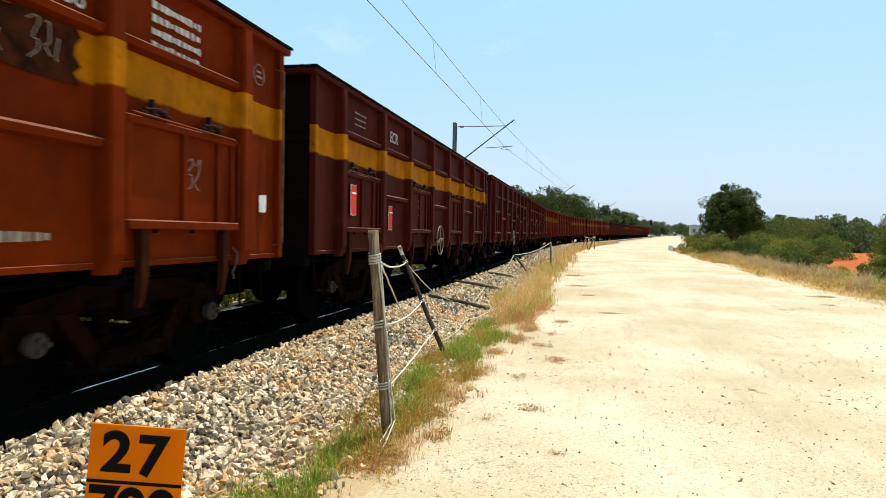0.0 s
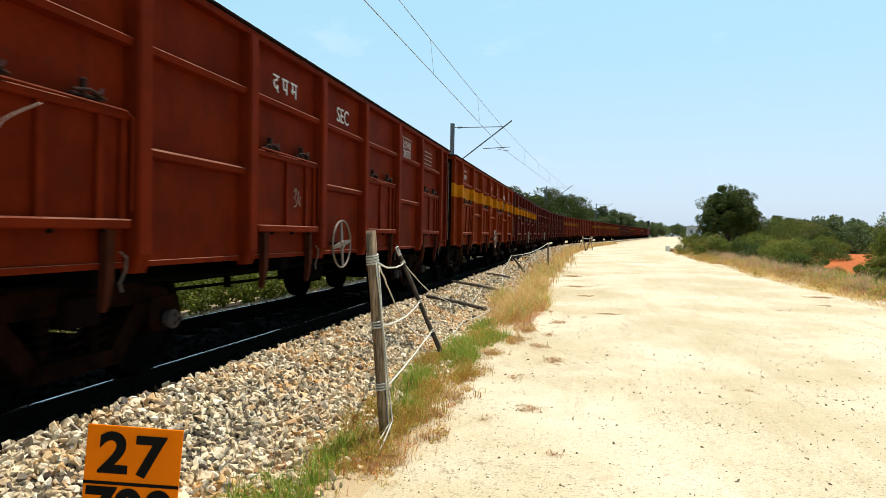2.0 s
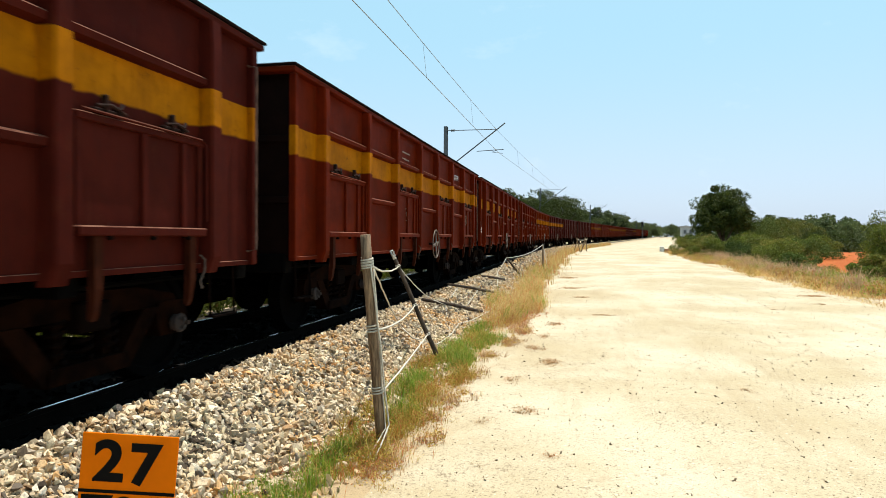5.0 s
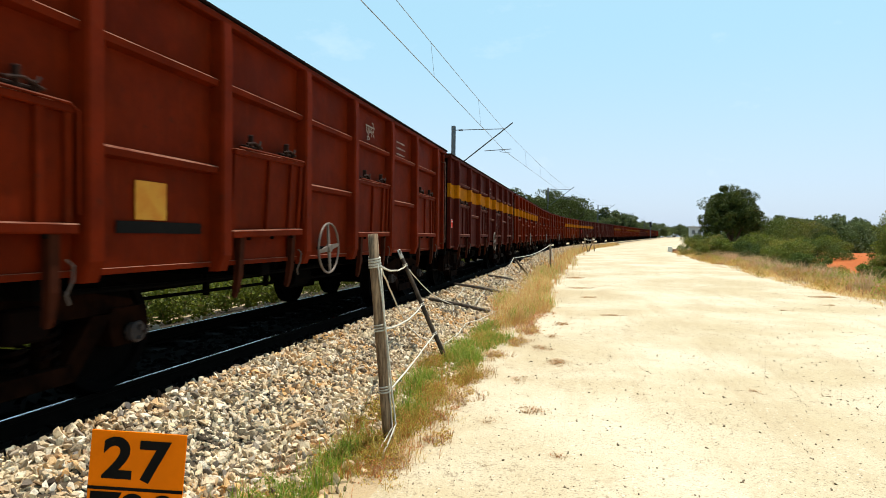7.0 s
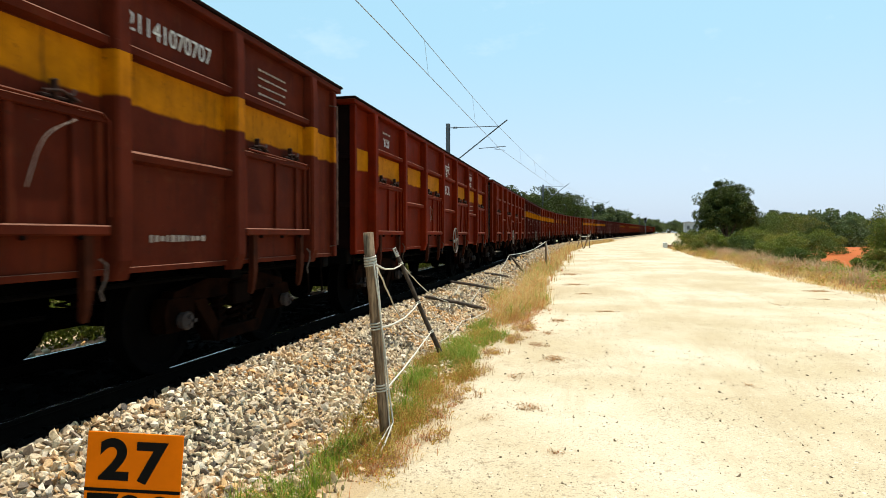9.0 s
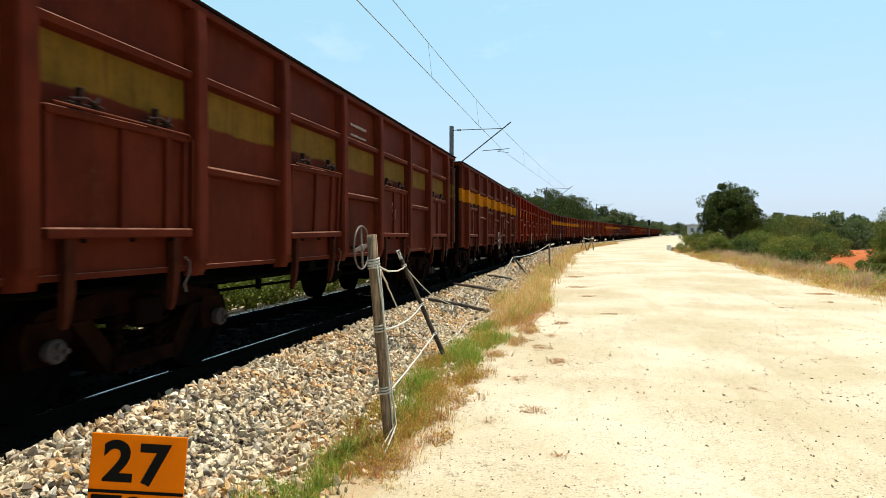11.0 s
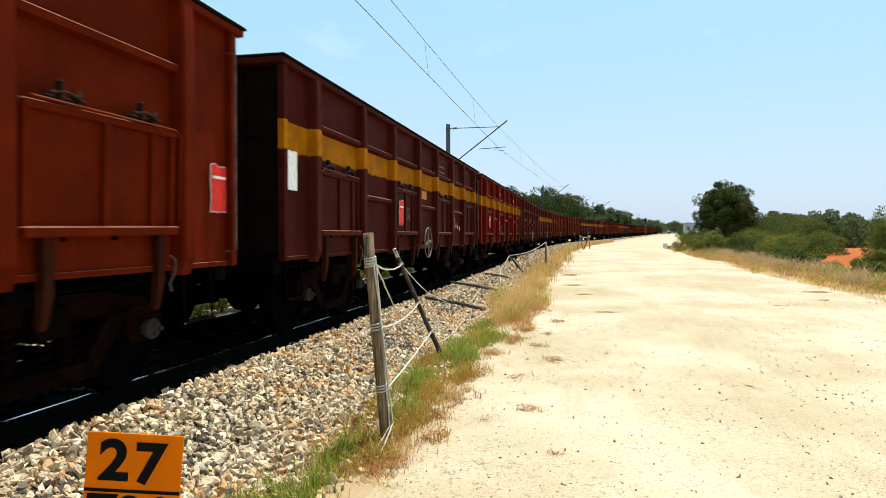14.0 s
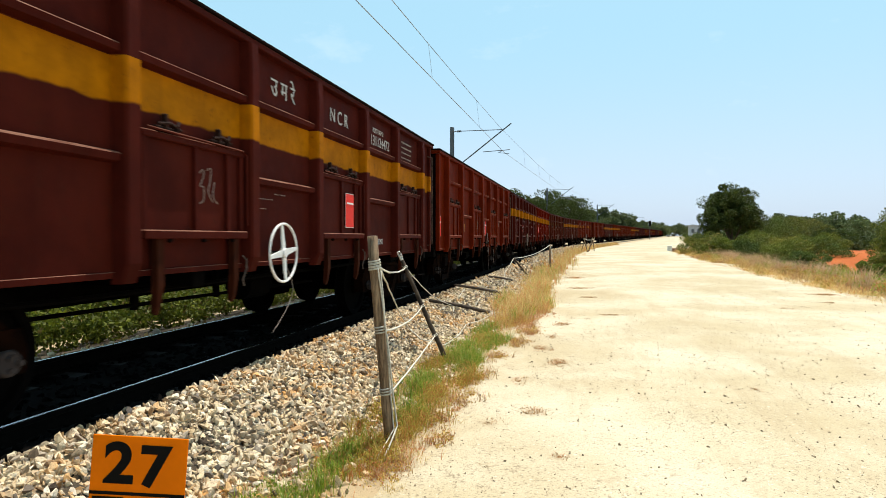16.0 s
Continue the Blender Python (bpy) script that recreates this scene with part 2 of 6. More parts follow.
def stone():
    """Crushed rock: grey, tan and white pieces, rust-stained in places, each with its own grain."""
    k = Mat("ballast_stone", 0.9)
    r = k.island()
    c = k.mix(k.ramp(r, 0.0, 0.30, False), (0.050, 0.034, 0.023), (0.40, 0.30, 0.185))
    c = k.mix(k.ramp(r, 0.30, 0.62, False), c, (0.68, 0.53, 0.33))
    c = k.mix(k.ramp(r, 0.70, 1.0, False), c, (0.78, 0.67, 0.51))
    grey = k.math("FRACT", k.math("MULTIPLY", r, 37.0))
    c = k.mix(k.math("MULTIPLY", k.ramp(grey, 0.55, 0.8), 0.45), c, k.mix(0.5, c, (0.46, 0.42, 0.39)))
    tan = k.math("FRACT", k.math("MULTIPLY", r, 91.0))
    stain = k.math("MULTIPLY", k.ramp(k.noise(1.0, 4), 0.42, 0.62), k.ramp(tan, 0.35, 0.8))
    c = k.mix(k.math("MULTIPLY", stain, 0.8), c, (0.62, 0.31, 0.085))
    c = k.mix(k.math("MULTIPLY", k.ramp(k.noise(46, 5, 0.7), 0.50, 0.66), 0.5), c, (0.13, 0.09, 0.06))
    k.color(c).bump(k.noise(70, 5, 0.7), 0.7, 0.008)
    return k.m


M_STONE = stone()
# bed and stones under the train: its shade is painted as black
M_SHADE_BED = plain("under_train_shade_bed", (0.004, 0.0035, 0.003), 0.95, gloss=0.03)
M_SHADE_STONE = plain("shade_black_stone", (0.004, 0.0035, 0.003), 0.95, gloss=0.03)
M_LEAF_DARK = leafy("dark_tree_leaf", (0.022, 0.034, 0.006), (0.074, 0.092, 0.016))
M_LEAF_MID = leafy("bush_leaf", (0.026, 0.044, 0.005), (0.20, 0.225, 0.026), (0.30, 0.24, 0.07), 0.35, 0.96, 0.15)
M_BUSH_OLIVE = leafy("olive_bush_leaf", (0.050, 0.060, 0.008), (0.26, 0.25, 0.035), (0.34, 0.22, 0.07), 0.35, 0.9, 0.1)
M_BUSH_DEEP = leafy("deep_bush_leaf", (0.016, 0.034, 0.006), (0.12, 0.16, 0.022), None, 0.3, 1.0, 0.1)
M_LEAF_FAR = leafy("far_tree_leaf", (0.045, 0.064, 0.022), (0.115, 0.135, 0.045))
M_GRASS = leafy("green_grass", (0.08, 0.15, 0.010), (0.34, 0.45, 0.05), (0.46, 0.32, 0.10), 0.45, 0.80)
M_DRY = leafy("dry_grass", (0.42, 0.28, 0.09), (0.76, 0.57, 0.24), (0.55, 0.20, 0.07), 0.5, 0.85)
M_WEED = leafy("weed_leaf", (0.09, 0.15, 0.012), (0.38, 0.44, 0.06), (0.45, 0.30, 0.10), 0.45)
M_REDWEED = leafy("red_dry_weed", (0.36, 0.13, 0.06), (0.55, 0.27, 0.12), (0.60, 0.45, 0.2), 0.45)
M_SCRUB = leafy("scrub_leaf", (0.010, 0.018, 0.003), (0.22, 0.25, 0.024), (0.22, 0.16, 0.05), 0.3, 0.94, 0.4)
M_OLIVE = leafy("olive_weed", (0.17, 0.125, 0.015), (0.56, 0.42, 0.08), (0.48, 0.17, 0.05), 0.4, 0.8)
M_GOLD = leafy("golden_weed", (0.36, 0.22, 0.035), (0.72, 0.52, 0.14), (0.42, 0.17, 0.06), 0.45, 0.8)
M_BROWNGRASS = leafy("brown_grass", (0.24, 0.14, 0.065), (0.54, 0.34, 0.16), (0.46, 0.16, 0.06), 0.4, 0.85)
M_LITTER = leafy("dry_litter", (0.14, 0.085, 0.035), (0.34, 0.22, 0.10), None, 0.2)
M_PLUME = leafy("pinkish_dry_grass", (0.26, 0.15, 0.075), (0.62, 0.42, 0.25), (0.45, 0.20, 0.09), 0.45, 0.85)
M_BARK = plain("bark", (0.09, 0.065, 0.045), 0.95)


# ---- the line of the track and the lie of the land ----
TC = -4.719          # centre of the track
ARC0, ARC1, SLOPE = 45.4, 91.1, 0.1455


def off(y):
    """Sideways sweep of track and lane to the right in the distance."""
    if y < ARC0:
        return 0.0
    k = SLOPE / (2 * (ARC1 - ARC0))
    if y < ARC1:
        return k * (y - ARC0) ** 2
    return k * (ARC1 - ARC0) ** 2 + SLOPE * (y - ARC1)


def rise(y):
    """The land climbs very gently beyond the near straight."""
    d = (y - 23.7) / 10.25
    soft_y = 10.25 * (math.log1p(math.exp(d)) if d < 30 else d)
    return 0.0074 * min(soft_y, 512.0)


def heading(y):
    return (off(y + 0.5) - off(y - 0.5))


_ys = np.arange(-330.0, 540.0, 1.0)
_len = np.concatenate([[0], np.cumsum([math.hypot(1.0, off(b) - off(a)) for a, b in zip(_ys[:-1], _ys[1:])])])
_len -= np.interp(0.0, _ys, _len)


def on_track(s):
    y = float(np.interp(s, _len, _ys))
    return TC + off(y), y, rise(y), -math.degrees(math.atan(heading(y))), math.degrees(math.atan(rise(y + 0.5) - rise(y - 0.5)))


PROFILE = ((-1500, -0.9), (-61.008, -0.9), (-20.336, -0.75), (-9.355, -0.62), (-8.134, -0.50), (-6.508, -0.22), (-3.782, -0.19), (-3.508, -0.03), (-3.152, 0.01), (-2.949, -0.05),
           (-1.881, -0.41), (-1.017, -0.38), (0.508, -0.36), (4.067, -0.35), (7.524, -0.37), (8.744, -0.42), (11.185, -0.62), (16.269, -0.85), (61.008, -1.0), (1500, -1.0))
_pw, _pz = [p[0] for p in PROFILE], [p[1] for p in PROFILE]


def land(w, y):
    """Height of the ground at the offset w from the track's line."""
    bump = 0.0
    if w > 7.6 or w < -9:
        bump = 0.16 * noise.noise(Vector((w * 0.16, y * 0.16, 3.0))) + 0.05 * noise.noise(Vector((w * 0.8, y * 0.8, 9.0)))
    elif w > -1.9:
        bump = 0.020 * noise.noise(Vector((w * 0.5, y * 0.2, 5.0))) + 0.003 * noise.noise(Vector((w * 3.1, y * 2.3, 1.0)))
    return float(np.interp(w, _pw, _pz)) + rise(y) + bump


def ground_at(x, y):
    return land(x - off(y), y)


# ---- mesh helpers ----
def mesh_of(name, verts, faces, material, smooth=False):
    me = bpy.data.meshes.new(name)
    me.from_pydata([tuple(v) for v in verts], [], faces)
    if material:
        me.materials.append(material)
    if smooth:
        me.polygons.foreach_set("use_smooth", [True] * len(me.polygons))
    me.update()
    return me


def mesh_arrays(name, verts, faces, material, smooth=False):
    """A large mesh out of numpy arrays; all faces have the same number of corners."""
    me = bpy.data.meshes.new(name)
    n, c = faces.shape
    me.vertices.add(len(verts))
    me.vertices.foreach_set("co", np.ascontiguousarray(verts, np.float32).ravel())
    me.loops.add(n * c)
    me.loops.foreach_set("vertex_index", np.ascontiguousarray(faces, np.int32).ravel())
    me.polygons.add(n)
    me.polygons.foreach_set("loop_start", np.arange(0, n * c, c, dtype=np.int32))
    me.polygons.foreach_set("loop_total", np.full(n, c, np.int32))
    me.polygons.foreach_set("use_smooth", np.full(n, smooth))
    me.materials.append(material)
    me.update(calc_edges=True)
    return me


def bm_mesh(name, bm, material=None, smooth=False):
    me = bpy.data.meshes.new(name)
    bmesh.ops.recalc_face_normals(bm, faces=bm.faces)
    bm.to_mesh(me)
    bm.free()
    if material:
        me.materials.append(material)
    if smooth:
        me.polygons.foreach_set("use_smooth", [True] * len(me.polygons))
    return me


def box(bm, x0, x1, y0, y1, z0, z1, bevel=0.0, m=None):
    mat = Matrix.LocRotScale(((x0 + x1) / 2, (y0 + y1) / 2, (z0 + z1) / 2), None, (abs(x1 - x0), abs(y1 - y0), abs(z1 - z0)))
    if m:
        mat = m @ mat
    r = bmesh.ops.create_cube(bm, size=1, matrix=mat)
    if bevel:
        edges = list({e for v in r["verts"] for e in v.link_edges})
        bmesh.ops.bevel(bm, geom=edges, offset=bevel, segments=1, affect="EDGES", clamp_overlap=True)
    return bm


def tube(bm, points, radius, sides=8, taper=None, cap=True):
    """A round bar through points; taper: radius at the last point."""
    pts = [Vector(p) for p in points]
    rings = []
    for i, p in enumerate(pts):
        d = (pts[min(i + 1, len(pts) - 1)] - pts[max(i - 1, 0)]).normalized()
        a = d.cross(Vector((0, 0, 1)) if abs(d.z) < 0.9 else Vector((1, 0, 0))).normalized()
        b = d.cross(a)
        r = radius if taper is None else radius + (taper - radius) * i / (len(pts) - 1)
        rings.append([bm.verts.new(p + (a * math.cos(2 * math.pi * j / sides) + b * math.sin(2 * math.pi * j / sides)) * r) for j in range(sides)])
    for r0, r1 in zip(rings[:-1], rings[1:]):
        for j in range(sides):
            bm.faces.new((r0[j], r0[(j + 1) % sides], r1[(j + 1) % sides], r1[j]))
    if cap:
        bm.faces.new(rings[0][::-1])
        bm.faces.new(rings[-1])
    return bm


def disc(bm, centre, axis, r0, r1, width, sides=24, inner=0.0):
    """A turned piece about an axis ('x' or 'y'): outer radius r0 at one face, r1 at the other."""
    rot = Matrix.Rotation(radians(90), 4, "Y") if axis == "x" else Matrix.Rotation(radians(-90), 4, "X")
    bmesh.ops.create_cone(bm, cap_ends=True, segments=sides, radius1=r0, radius2=r1, depth=width, matrix=Matrix.Translation(centre) @ rot)
    return bm


def ring(bm, centre, radius, thick, sides=28, minor=8):
    """A torus in the plane square to x."""
    rows = []
    for i in range(sides):
        a = 2 * math.pi * i / sides
        row = []
        for j in range(minor):
            b = 2 * math.pi * j / minor
            rr = radius + thick * math.cos(b)
            row.append(bm.verts.new(Vector(centre) + Vector((thick * math.sin(b), rr * math.cos(a), rr * math.sin(a)))))
        rows.append(row)
    for i in range(sides):
        for j in range(minor):
            bm.faces.new((rows[i][j], rows[(i + 1) % sides][j], rows[(i + 1) % sides][(j + 1) % minor], rows[i][(j + 1) % minor]))
    return bm


def part(name, bm, material, parent, label="", at=None, smooth=False):
    """Links a bmesh, or a mesh that is shared, as one part under a thing or part."""
    me = bm if isinstance(bm, bpy.types.Mesh) else bm_mesh(name, bm, None, smooth)
    if not me.materials:
        me.materials.append(material)
    ob = new(name, me)
    if me.materials[0] != material:
        ob.material_slots[0].link = "OBJECT"
        ob.material_slots[0].material = material
    ob.parent = parent
    if at:
        ob.location = at
    if label:
        tagged(ob, label)
    return ob


def thing(name, label, category, group="", kind="", at=None):
    ob = new(name)
    if at:
        ob.location = at
    return tagged(ob, label, category, group, kind)


def lettering(text, size, bold=0.0):
    """The mesh of a painted text in the plane y-z, facing +x, centred."""
    cu = bpy.data.curves.new("lettering", "FONT")
    cu.body, cu.size, cu.align_x, cu.align_y = text, size, "CENTER", "CENTER"
    cu.extrude, cu.offset = 0.0012, bold
    ob = bpy.data.objects.new("lettering", cu)
    scene.collection.objects.link(ob)
    dg = bpy.context.evaluated_depsgraph_get()
    me = bpy.data.meshes.new_from_object(ob.evaluated_get(dg))
    bpy.data.objects.remove(ob)
    bpy.data.curves.remove(cu)
    me.materials.clear()
    me.transform(Matrix(((0, 0, 1, 0), (1, 0, 0, 0), (0, 1, 0, 0), (0, 0, 0, 1))))
    return me


# ---- ground, lane ----
def strip(name, ws, ys, material, lift=0.0, ragged=0.0, smooth=True):
    verts, faces = [], []
    n = len(ws)
    for y in ys:
        for i, w in enumerate(ws):
            ww = w
            if ragged and i in (0, n - 1):
                ww += ragged * (noise.noise(Vector((i * 7.0, y * 0.45, 0))) + 0.5 * noise.noise(Vector((i * 7.0, y * 1.7, 4))))
            z = land(ww, y) + lift
            if ragged and i in (0, n - 1):
                z -= lift + 0.03
            verts.append((ww + off(y), y, z))
    for j in range(len(ys) - 1):
        for i in range(n - 1):
            a = j * n + i
            faces.append((a, a + 1, a + n + 1, a + n))
    return new(name, mesh_of(name, verts, faces, material, smooth))


def grades(spec):
    out = []
    for a, b, step in spec:
        out += list(np.arange(a, b, step))
    return out


GROUND_Y = grades(((-400, -60, 40), (-60, -12, 4), (-12, 38, 0.6), (38, 90, 1.5), (90, 210, 4), (210, 540, 20), (540, 2600, 200)))
GROUND_W = grades(((-1500, -200, 260), (-200, -40, 20), (-40, -9.5, 2.0), (-9.5, -6, 0.4), (-6, -1.9, 0.3), (-1.9, 7.8, 0.6), (7.8, 16, 0.6), (16, 60, 2.5), (60, 200, 20), (200, 1501, 260)))
tagged(strip("ground", GROUND_W, GROUND_Y, M_VERGE), "dry brown earth ground under scrub and bushes", "ground", kind="structure")
ROAD_Y = grades(((-14, 38, 0.25), (38, 92, 0.8), (92, 380, 4)))
ROAD_W = grades(((-1.576, 8.95, 0.3),))
tagged(strip("road", ROAD_W, ROAD_Y, M_ROAD, 0.012, 0.16), "sunlit pale sandy unpaved lane beside the railway", "road", kind="structure")


def red_earth():
    """A bare bank of red soil behind the bushes."""
    verts, faces = [], []
    nx, ny = 26, 22
    for j in range(ny):
        for i in range(nx):
            u, v = i / (nx - 1) * 2 - 1, j / (ny - 1) * 2 - 1
            x, y = 25.4 + u * 10.2 + v * 5.1, 60.4 + v * 19.8 - u * 1.5
            hump = max(0.0, 1 - u * u) * max(0.0, 1 - v * v)
            z = ground_at(x, y) - 0.05 + 0.95 * hump ** 0.5 * (0.8 + 0.4 * noise.noise(Vector((x * 0.3, y * 0.3, 0))))
            verts.append((x, y, z))
    for j in range(ny - 1):
        for i in range(nx - 1):
            a = j * nx + i
            faces.append((a, a + 1, a + nx + 1, a + nx))
    tagged(new("earth_bank", mesh_of("earth_bank", verts, faces, M_RED_EARTH, True)), "bare bank of orange-red soil behind bushes", "earth bank", kind="structure")


red_earth()


# ---- railway track ----
def railway_track():
    tr = thing("railway_track", "steel rails on concrete sleepers in stone ballast", "railway track", kind="structure")
    ys = grades(((-30, 42, 8), (42, 98, 2), (98, 411, 6)))
    for side in (-0.852, 0.852):
        for name, prof, mat in (("rail", ((-0.075, -0.172), (0.075, -0.172), (0.07, -0.155), (0.012, -0.14), (0.010, -0.045), (0.034, -0.035), (0.034, -0.004), (-0.034, -0.004), (-0.034, -0.035), (-0.010, -0.045), (-0.012, -0.14), (-0.07, -0.155)), M_RAIL),
                                ("rail_head", ((-0.018, -0.004), (0.018, -0.004), (0.014, 0.0), (-0.014, 0.0)), M_RAILTOP)):
            verts, faces = [], []
            n = len(prof)
            for y in ys:
                for a, z in prof:
                    verts.append((TC + off(y) + side + a, y, rise(y) + z))
            for j in range(len(ys) - 1):
                for i in range(n):
                    b = j * n
                    faces.append((b + i, b + (i + 1) % n, b + n + (i + 1) % n, b + n + i))
            part(name, mesh_of(name, verts, faces, mat), mat, tr)
    bm = bmesh.new()
    for s in (-1, 1):
        box(bm, s * 0.45, s * 1.35, -0.125, 0.125, -0.36, -0.172, 0.02)
    box(bm, -0.46, 0.46, -0.10, 0.10, -0.36, -0.20, 0.02)
    me = bm_mesh("sleeper", bm, M_CONCRETE)
    for i in range(84):
        y = -8 + i * 0.65
        part("sleeper", me, M_CONCRETE, tr, at=(TC + off(y), y, rise(y)))


railway_track()


# ---- wagons ----
HALF = 6.43
POST_Y = [-5.626, -3.959, -2.432, -0.764, 0.764, 2.432, 3.959, 5.626]
PITCH = 13.729
FACE, WALL = 1.627, 1.51
WHEEL_R = 0.5
SHARED = {}


def shared(name, build, material, smooth=False):
    if name not in SHARED:
        bm = bmesh.new()
        build(bm)
        SHARED[name] = bm_mesh(name, bm, material, smooth)
    return SHARED[name]


def side_wall(bm):
    # slightly dished sheet between the posts, with real thickness
    ends = [-HALF] + POST_Y + [HALF]
    for z0, z1 in ((1.03, 1.30), (1.30, 1.86), (1.86, 2.55), (2.55, 3.14)):
        for a, b in zip(ends[:-1], ends[1:]):
            n = 4
            for i in range(n):
                y0, y1 = a + (b - a) * i / n, a + (b - a) * (i + 1) / n
                d = [-0.012 * math.sin(math.pi * k / n) for k in (i, i + 1)]
                q = [bm.verts.new((WALL + d[0], y0, z0)), bm.verts.new((WALL + d[1], y1, z0)), bm.verts.new((WALL + d[1], y1, z1)), bm.verts.new((WALL + d[0], y0, z1))]
                r = [bm.verts.new((v.co.x - 0.02, v.co.y, v.co.z)) for v in q]
                bm.faces.new(q)
                bm.faces.new(r[::-1])
    bmesh.ops.remove_doubles(bm, verts=bm.verts, dist=0.0005)
    box(bm, WALL - 0.02, WALL + 0.012, -HALF, HALF, 1.00, 1.045, 0.004)


def post(bm):
    # folded stanchion, a little deeper towards its foot
    prof = [(WALL - 0.01, -0.095), (FACE - 0.02, -0.078), (FACE, -0.06), (FACE, 0.06), (FACE - 0.02, 0.078), (WALL - 0.01, 0.095)]
    rings = []
    for z, grow in ((0.96, -0.05), (1.10, 0.0), (2.9, 0.0), (3.135, -0.012)):
        rings.append([bm.verts.new((x + (grow if x > WALL else 0), y, z)) for x, y in prof])
    for a, b in zip(rings[:-1], rings[1:]):
        for i in range(len(prof) - 1):
            bm.faces.new((a[i], a[i + 1], b[i + 1], b[i]))
    bm.faces.new(rings[0][::-1])
    bm.faces.new(rings[-1])


def end_post(bm):
    box(bm, WALL - 0.03, WALL + 0.055, -0.045, 0.045, 1.0, 3.135, 0.01)


def rail_piece(length, z0, z1):
    def build(bm):
        prof = ((WALL - 0.01, z0 - 0.015), (WALL + 0.07, z0), (WALL + 0.078, z1 - 0.012), (WALL + 0.066, z1), (WALL - 0.01, z1 + 0.02))
        a = [bm.verts.new((x, -length / 2, z)) for x, z in prof]
        b = [bm.verts.new((x, length / 2, z)) for x, z in prof]
        for i in range(len(prof) - 1):
            bm.faces.new((a[i], a[i + 1], b[i + 1], b[i]))
        bm.faces.new(a[::-1])
        bm.faces.new(b)
    return build


DOOR_W = 0.70


def door_leaf(bm):
    x = WALL + 0.012
    box(bm, x, x + 0.018, -DOOR_W, DOOR_W, 1.30, 2.07, 0.004)


def door_rib(bm):
    x = WALL + 0.012
    box(bm, x + 0.015, x + 0.05, -0.03, 0.03, 1.33, 2.05, 0.006)


def door_head(bm):
    x = WALL + 0.012
    box(bm, x + 0.012, x + 0.062, -DOOR_W, DOOR_W, 2.03, 2.085, 0.008)


def door_foot(bm):
    x = WALL + 0.012
    box(bm, x + 0.012, x + 0.085, -DOOR_W - 0.01, DOOR_W + 0.01, 1.275, 1.345, 0.01)


def door_rod(bm):
    # the locking bar that runs along the top and down one side
    x = WALL + 0.085
    tube(bm, [(x, -0.667, 2.10), (x, 0.64, 2.085), (x, 0.71, 2.05), (x, 0.717, 1.40)], 0.011, 6)


def latch(bm):
    """Hasp plate with an upright lug, a dropped pin and a bent lever."""
    x = WALL
    box(bm, x, x + 0.055, -0.13, 0.13, 2.114, 2.136, 0.005)
    box(bm, x + 0.02, x + 0.07, -0.05, -0.02, 2.10, 2.235, 0.006)
    tube(bm, [(x + 0.07, -0.14, 2.145), (x + 0.085, -0.02, 2.165), (x + 0.075, 0.13, 2.125)], 0.011, 6)
    tube(bm, [(x + 0.065, 0.07, 2.09), (x + 0.09, 0.065, 2.15), (x + 0.075, 0.10, 2.19)], 0.011, 6)
    box(bm, x + 0.02, x + 0.07, 0.06, 0.085, 2.105, 2.17, 0.005)


def hinge_leg(bm):
    x = WALL + 0.02
    prof = [(x, 1.29), (x + 0.055, 1.28), (x + 0.055, 0.92), (x + 0.035, 0.76), (x + 0.01, 0.70), (x - 0.02, 0.72), (x, 0.95)]
    a = [bm.verts.new((px, -0.038 + (0.012 if z < 0.8 else 0), z)) for px, z in prof]
    b = [bm.verts.new((px, 0.038 - (0.012 if z < 0.8 else 0), z)) for px, z in prof]
    bm.faces.new(a[::-1])
    bm.faces.new(b)
    for i in range(len(prof)):
        j = (i + 1) % len(prof)
        bm.faces.new((a[i], a[j], b[j], b[i]))


def hinge_pin(bm):
    disc(bm, (WALL + 0.085, 0, 1.262), "x", 0.016, 0.014, 0.035, 8)


def end_wall(bm):
    box(bm, -WALL + 0.0, WALL, HALF - 0.07, HALF - 0.045, 1.03, 3.14)


def end_rib(bm):
    box(bm, -0.06, 0.06, HALF - 0.05, HALF + 0.005, 1.05, 3.12, 0.012)


def end_beam(bm):
    box(bm, -WALL, WALL, HALF - 0.05, HALF - 0.01, -0.04, 0.04, 0.01)


def cap_ring(bm, out, z0, z1, bevel):
    """A frame round the top edge, mitred into one piece."""
    x0, x1, y0, y1 = WALL - 0.05, WALL + out, HALF - 0.08, HALF + out
    rows = []
    for x, y, z in ((x0, y0, z0), (x1, y1, z0), (x1 + bevel, y1 + bevel, z0 + bevel), (x1 + bevel, y1 + bevel, z1 - bevel), (x1, y1, z1), (x0, y0, z1)):
        rows.append([bm.verts.new(p) for p in ((x, y, z), (-x, y, z), (-x, -y, z), (x, -y, z))])
    for a, b in zip(rows, rows[1:] + rows[:1]):
        for i in range(4):
            bm.faces.new((a[i], a[(i + 1) % 4], b[(i + 1) % 4], b[i]))


def top_cap(bm):
    cap_ring(bm, 0.075, 3.135, 3.196, 0.008)


def top_rim(bm):
    cap_ring(bm, 0.095, 3.198, 3.228, 0.008)


def floor_plate(bm):
    box(bm, -WALL + 0.03, WALL - 0.03, -HALF + 0.08, HALF - 0.08, 1.08, 1.12)
    box(bm, -WALL + 0.025, WALL - 0.025, -HALF + 0.07, HALF - 0.07, 2.55, 2.72)


def sill(bm):
    box(bm, -0.22, 0.22, -HALF + 0.1, HALF - 0.1, 0.74, 1.079, 0.02)


def cross_bearer(bm):
    box(bm, -1.44, 1.44, -0.09, 0.09, 0.86, 1.077, 0.015)


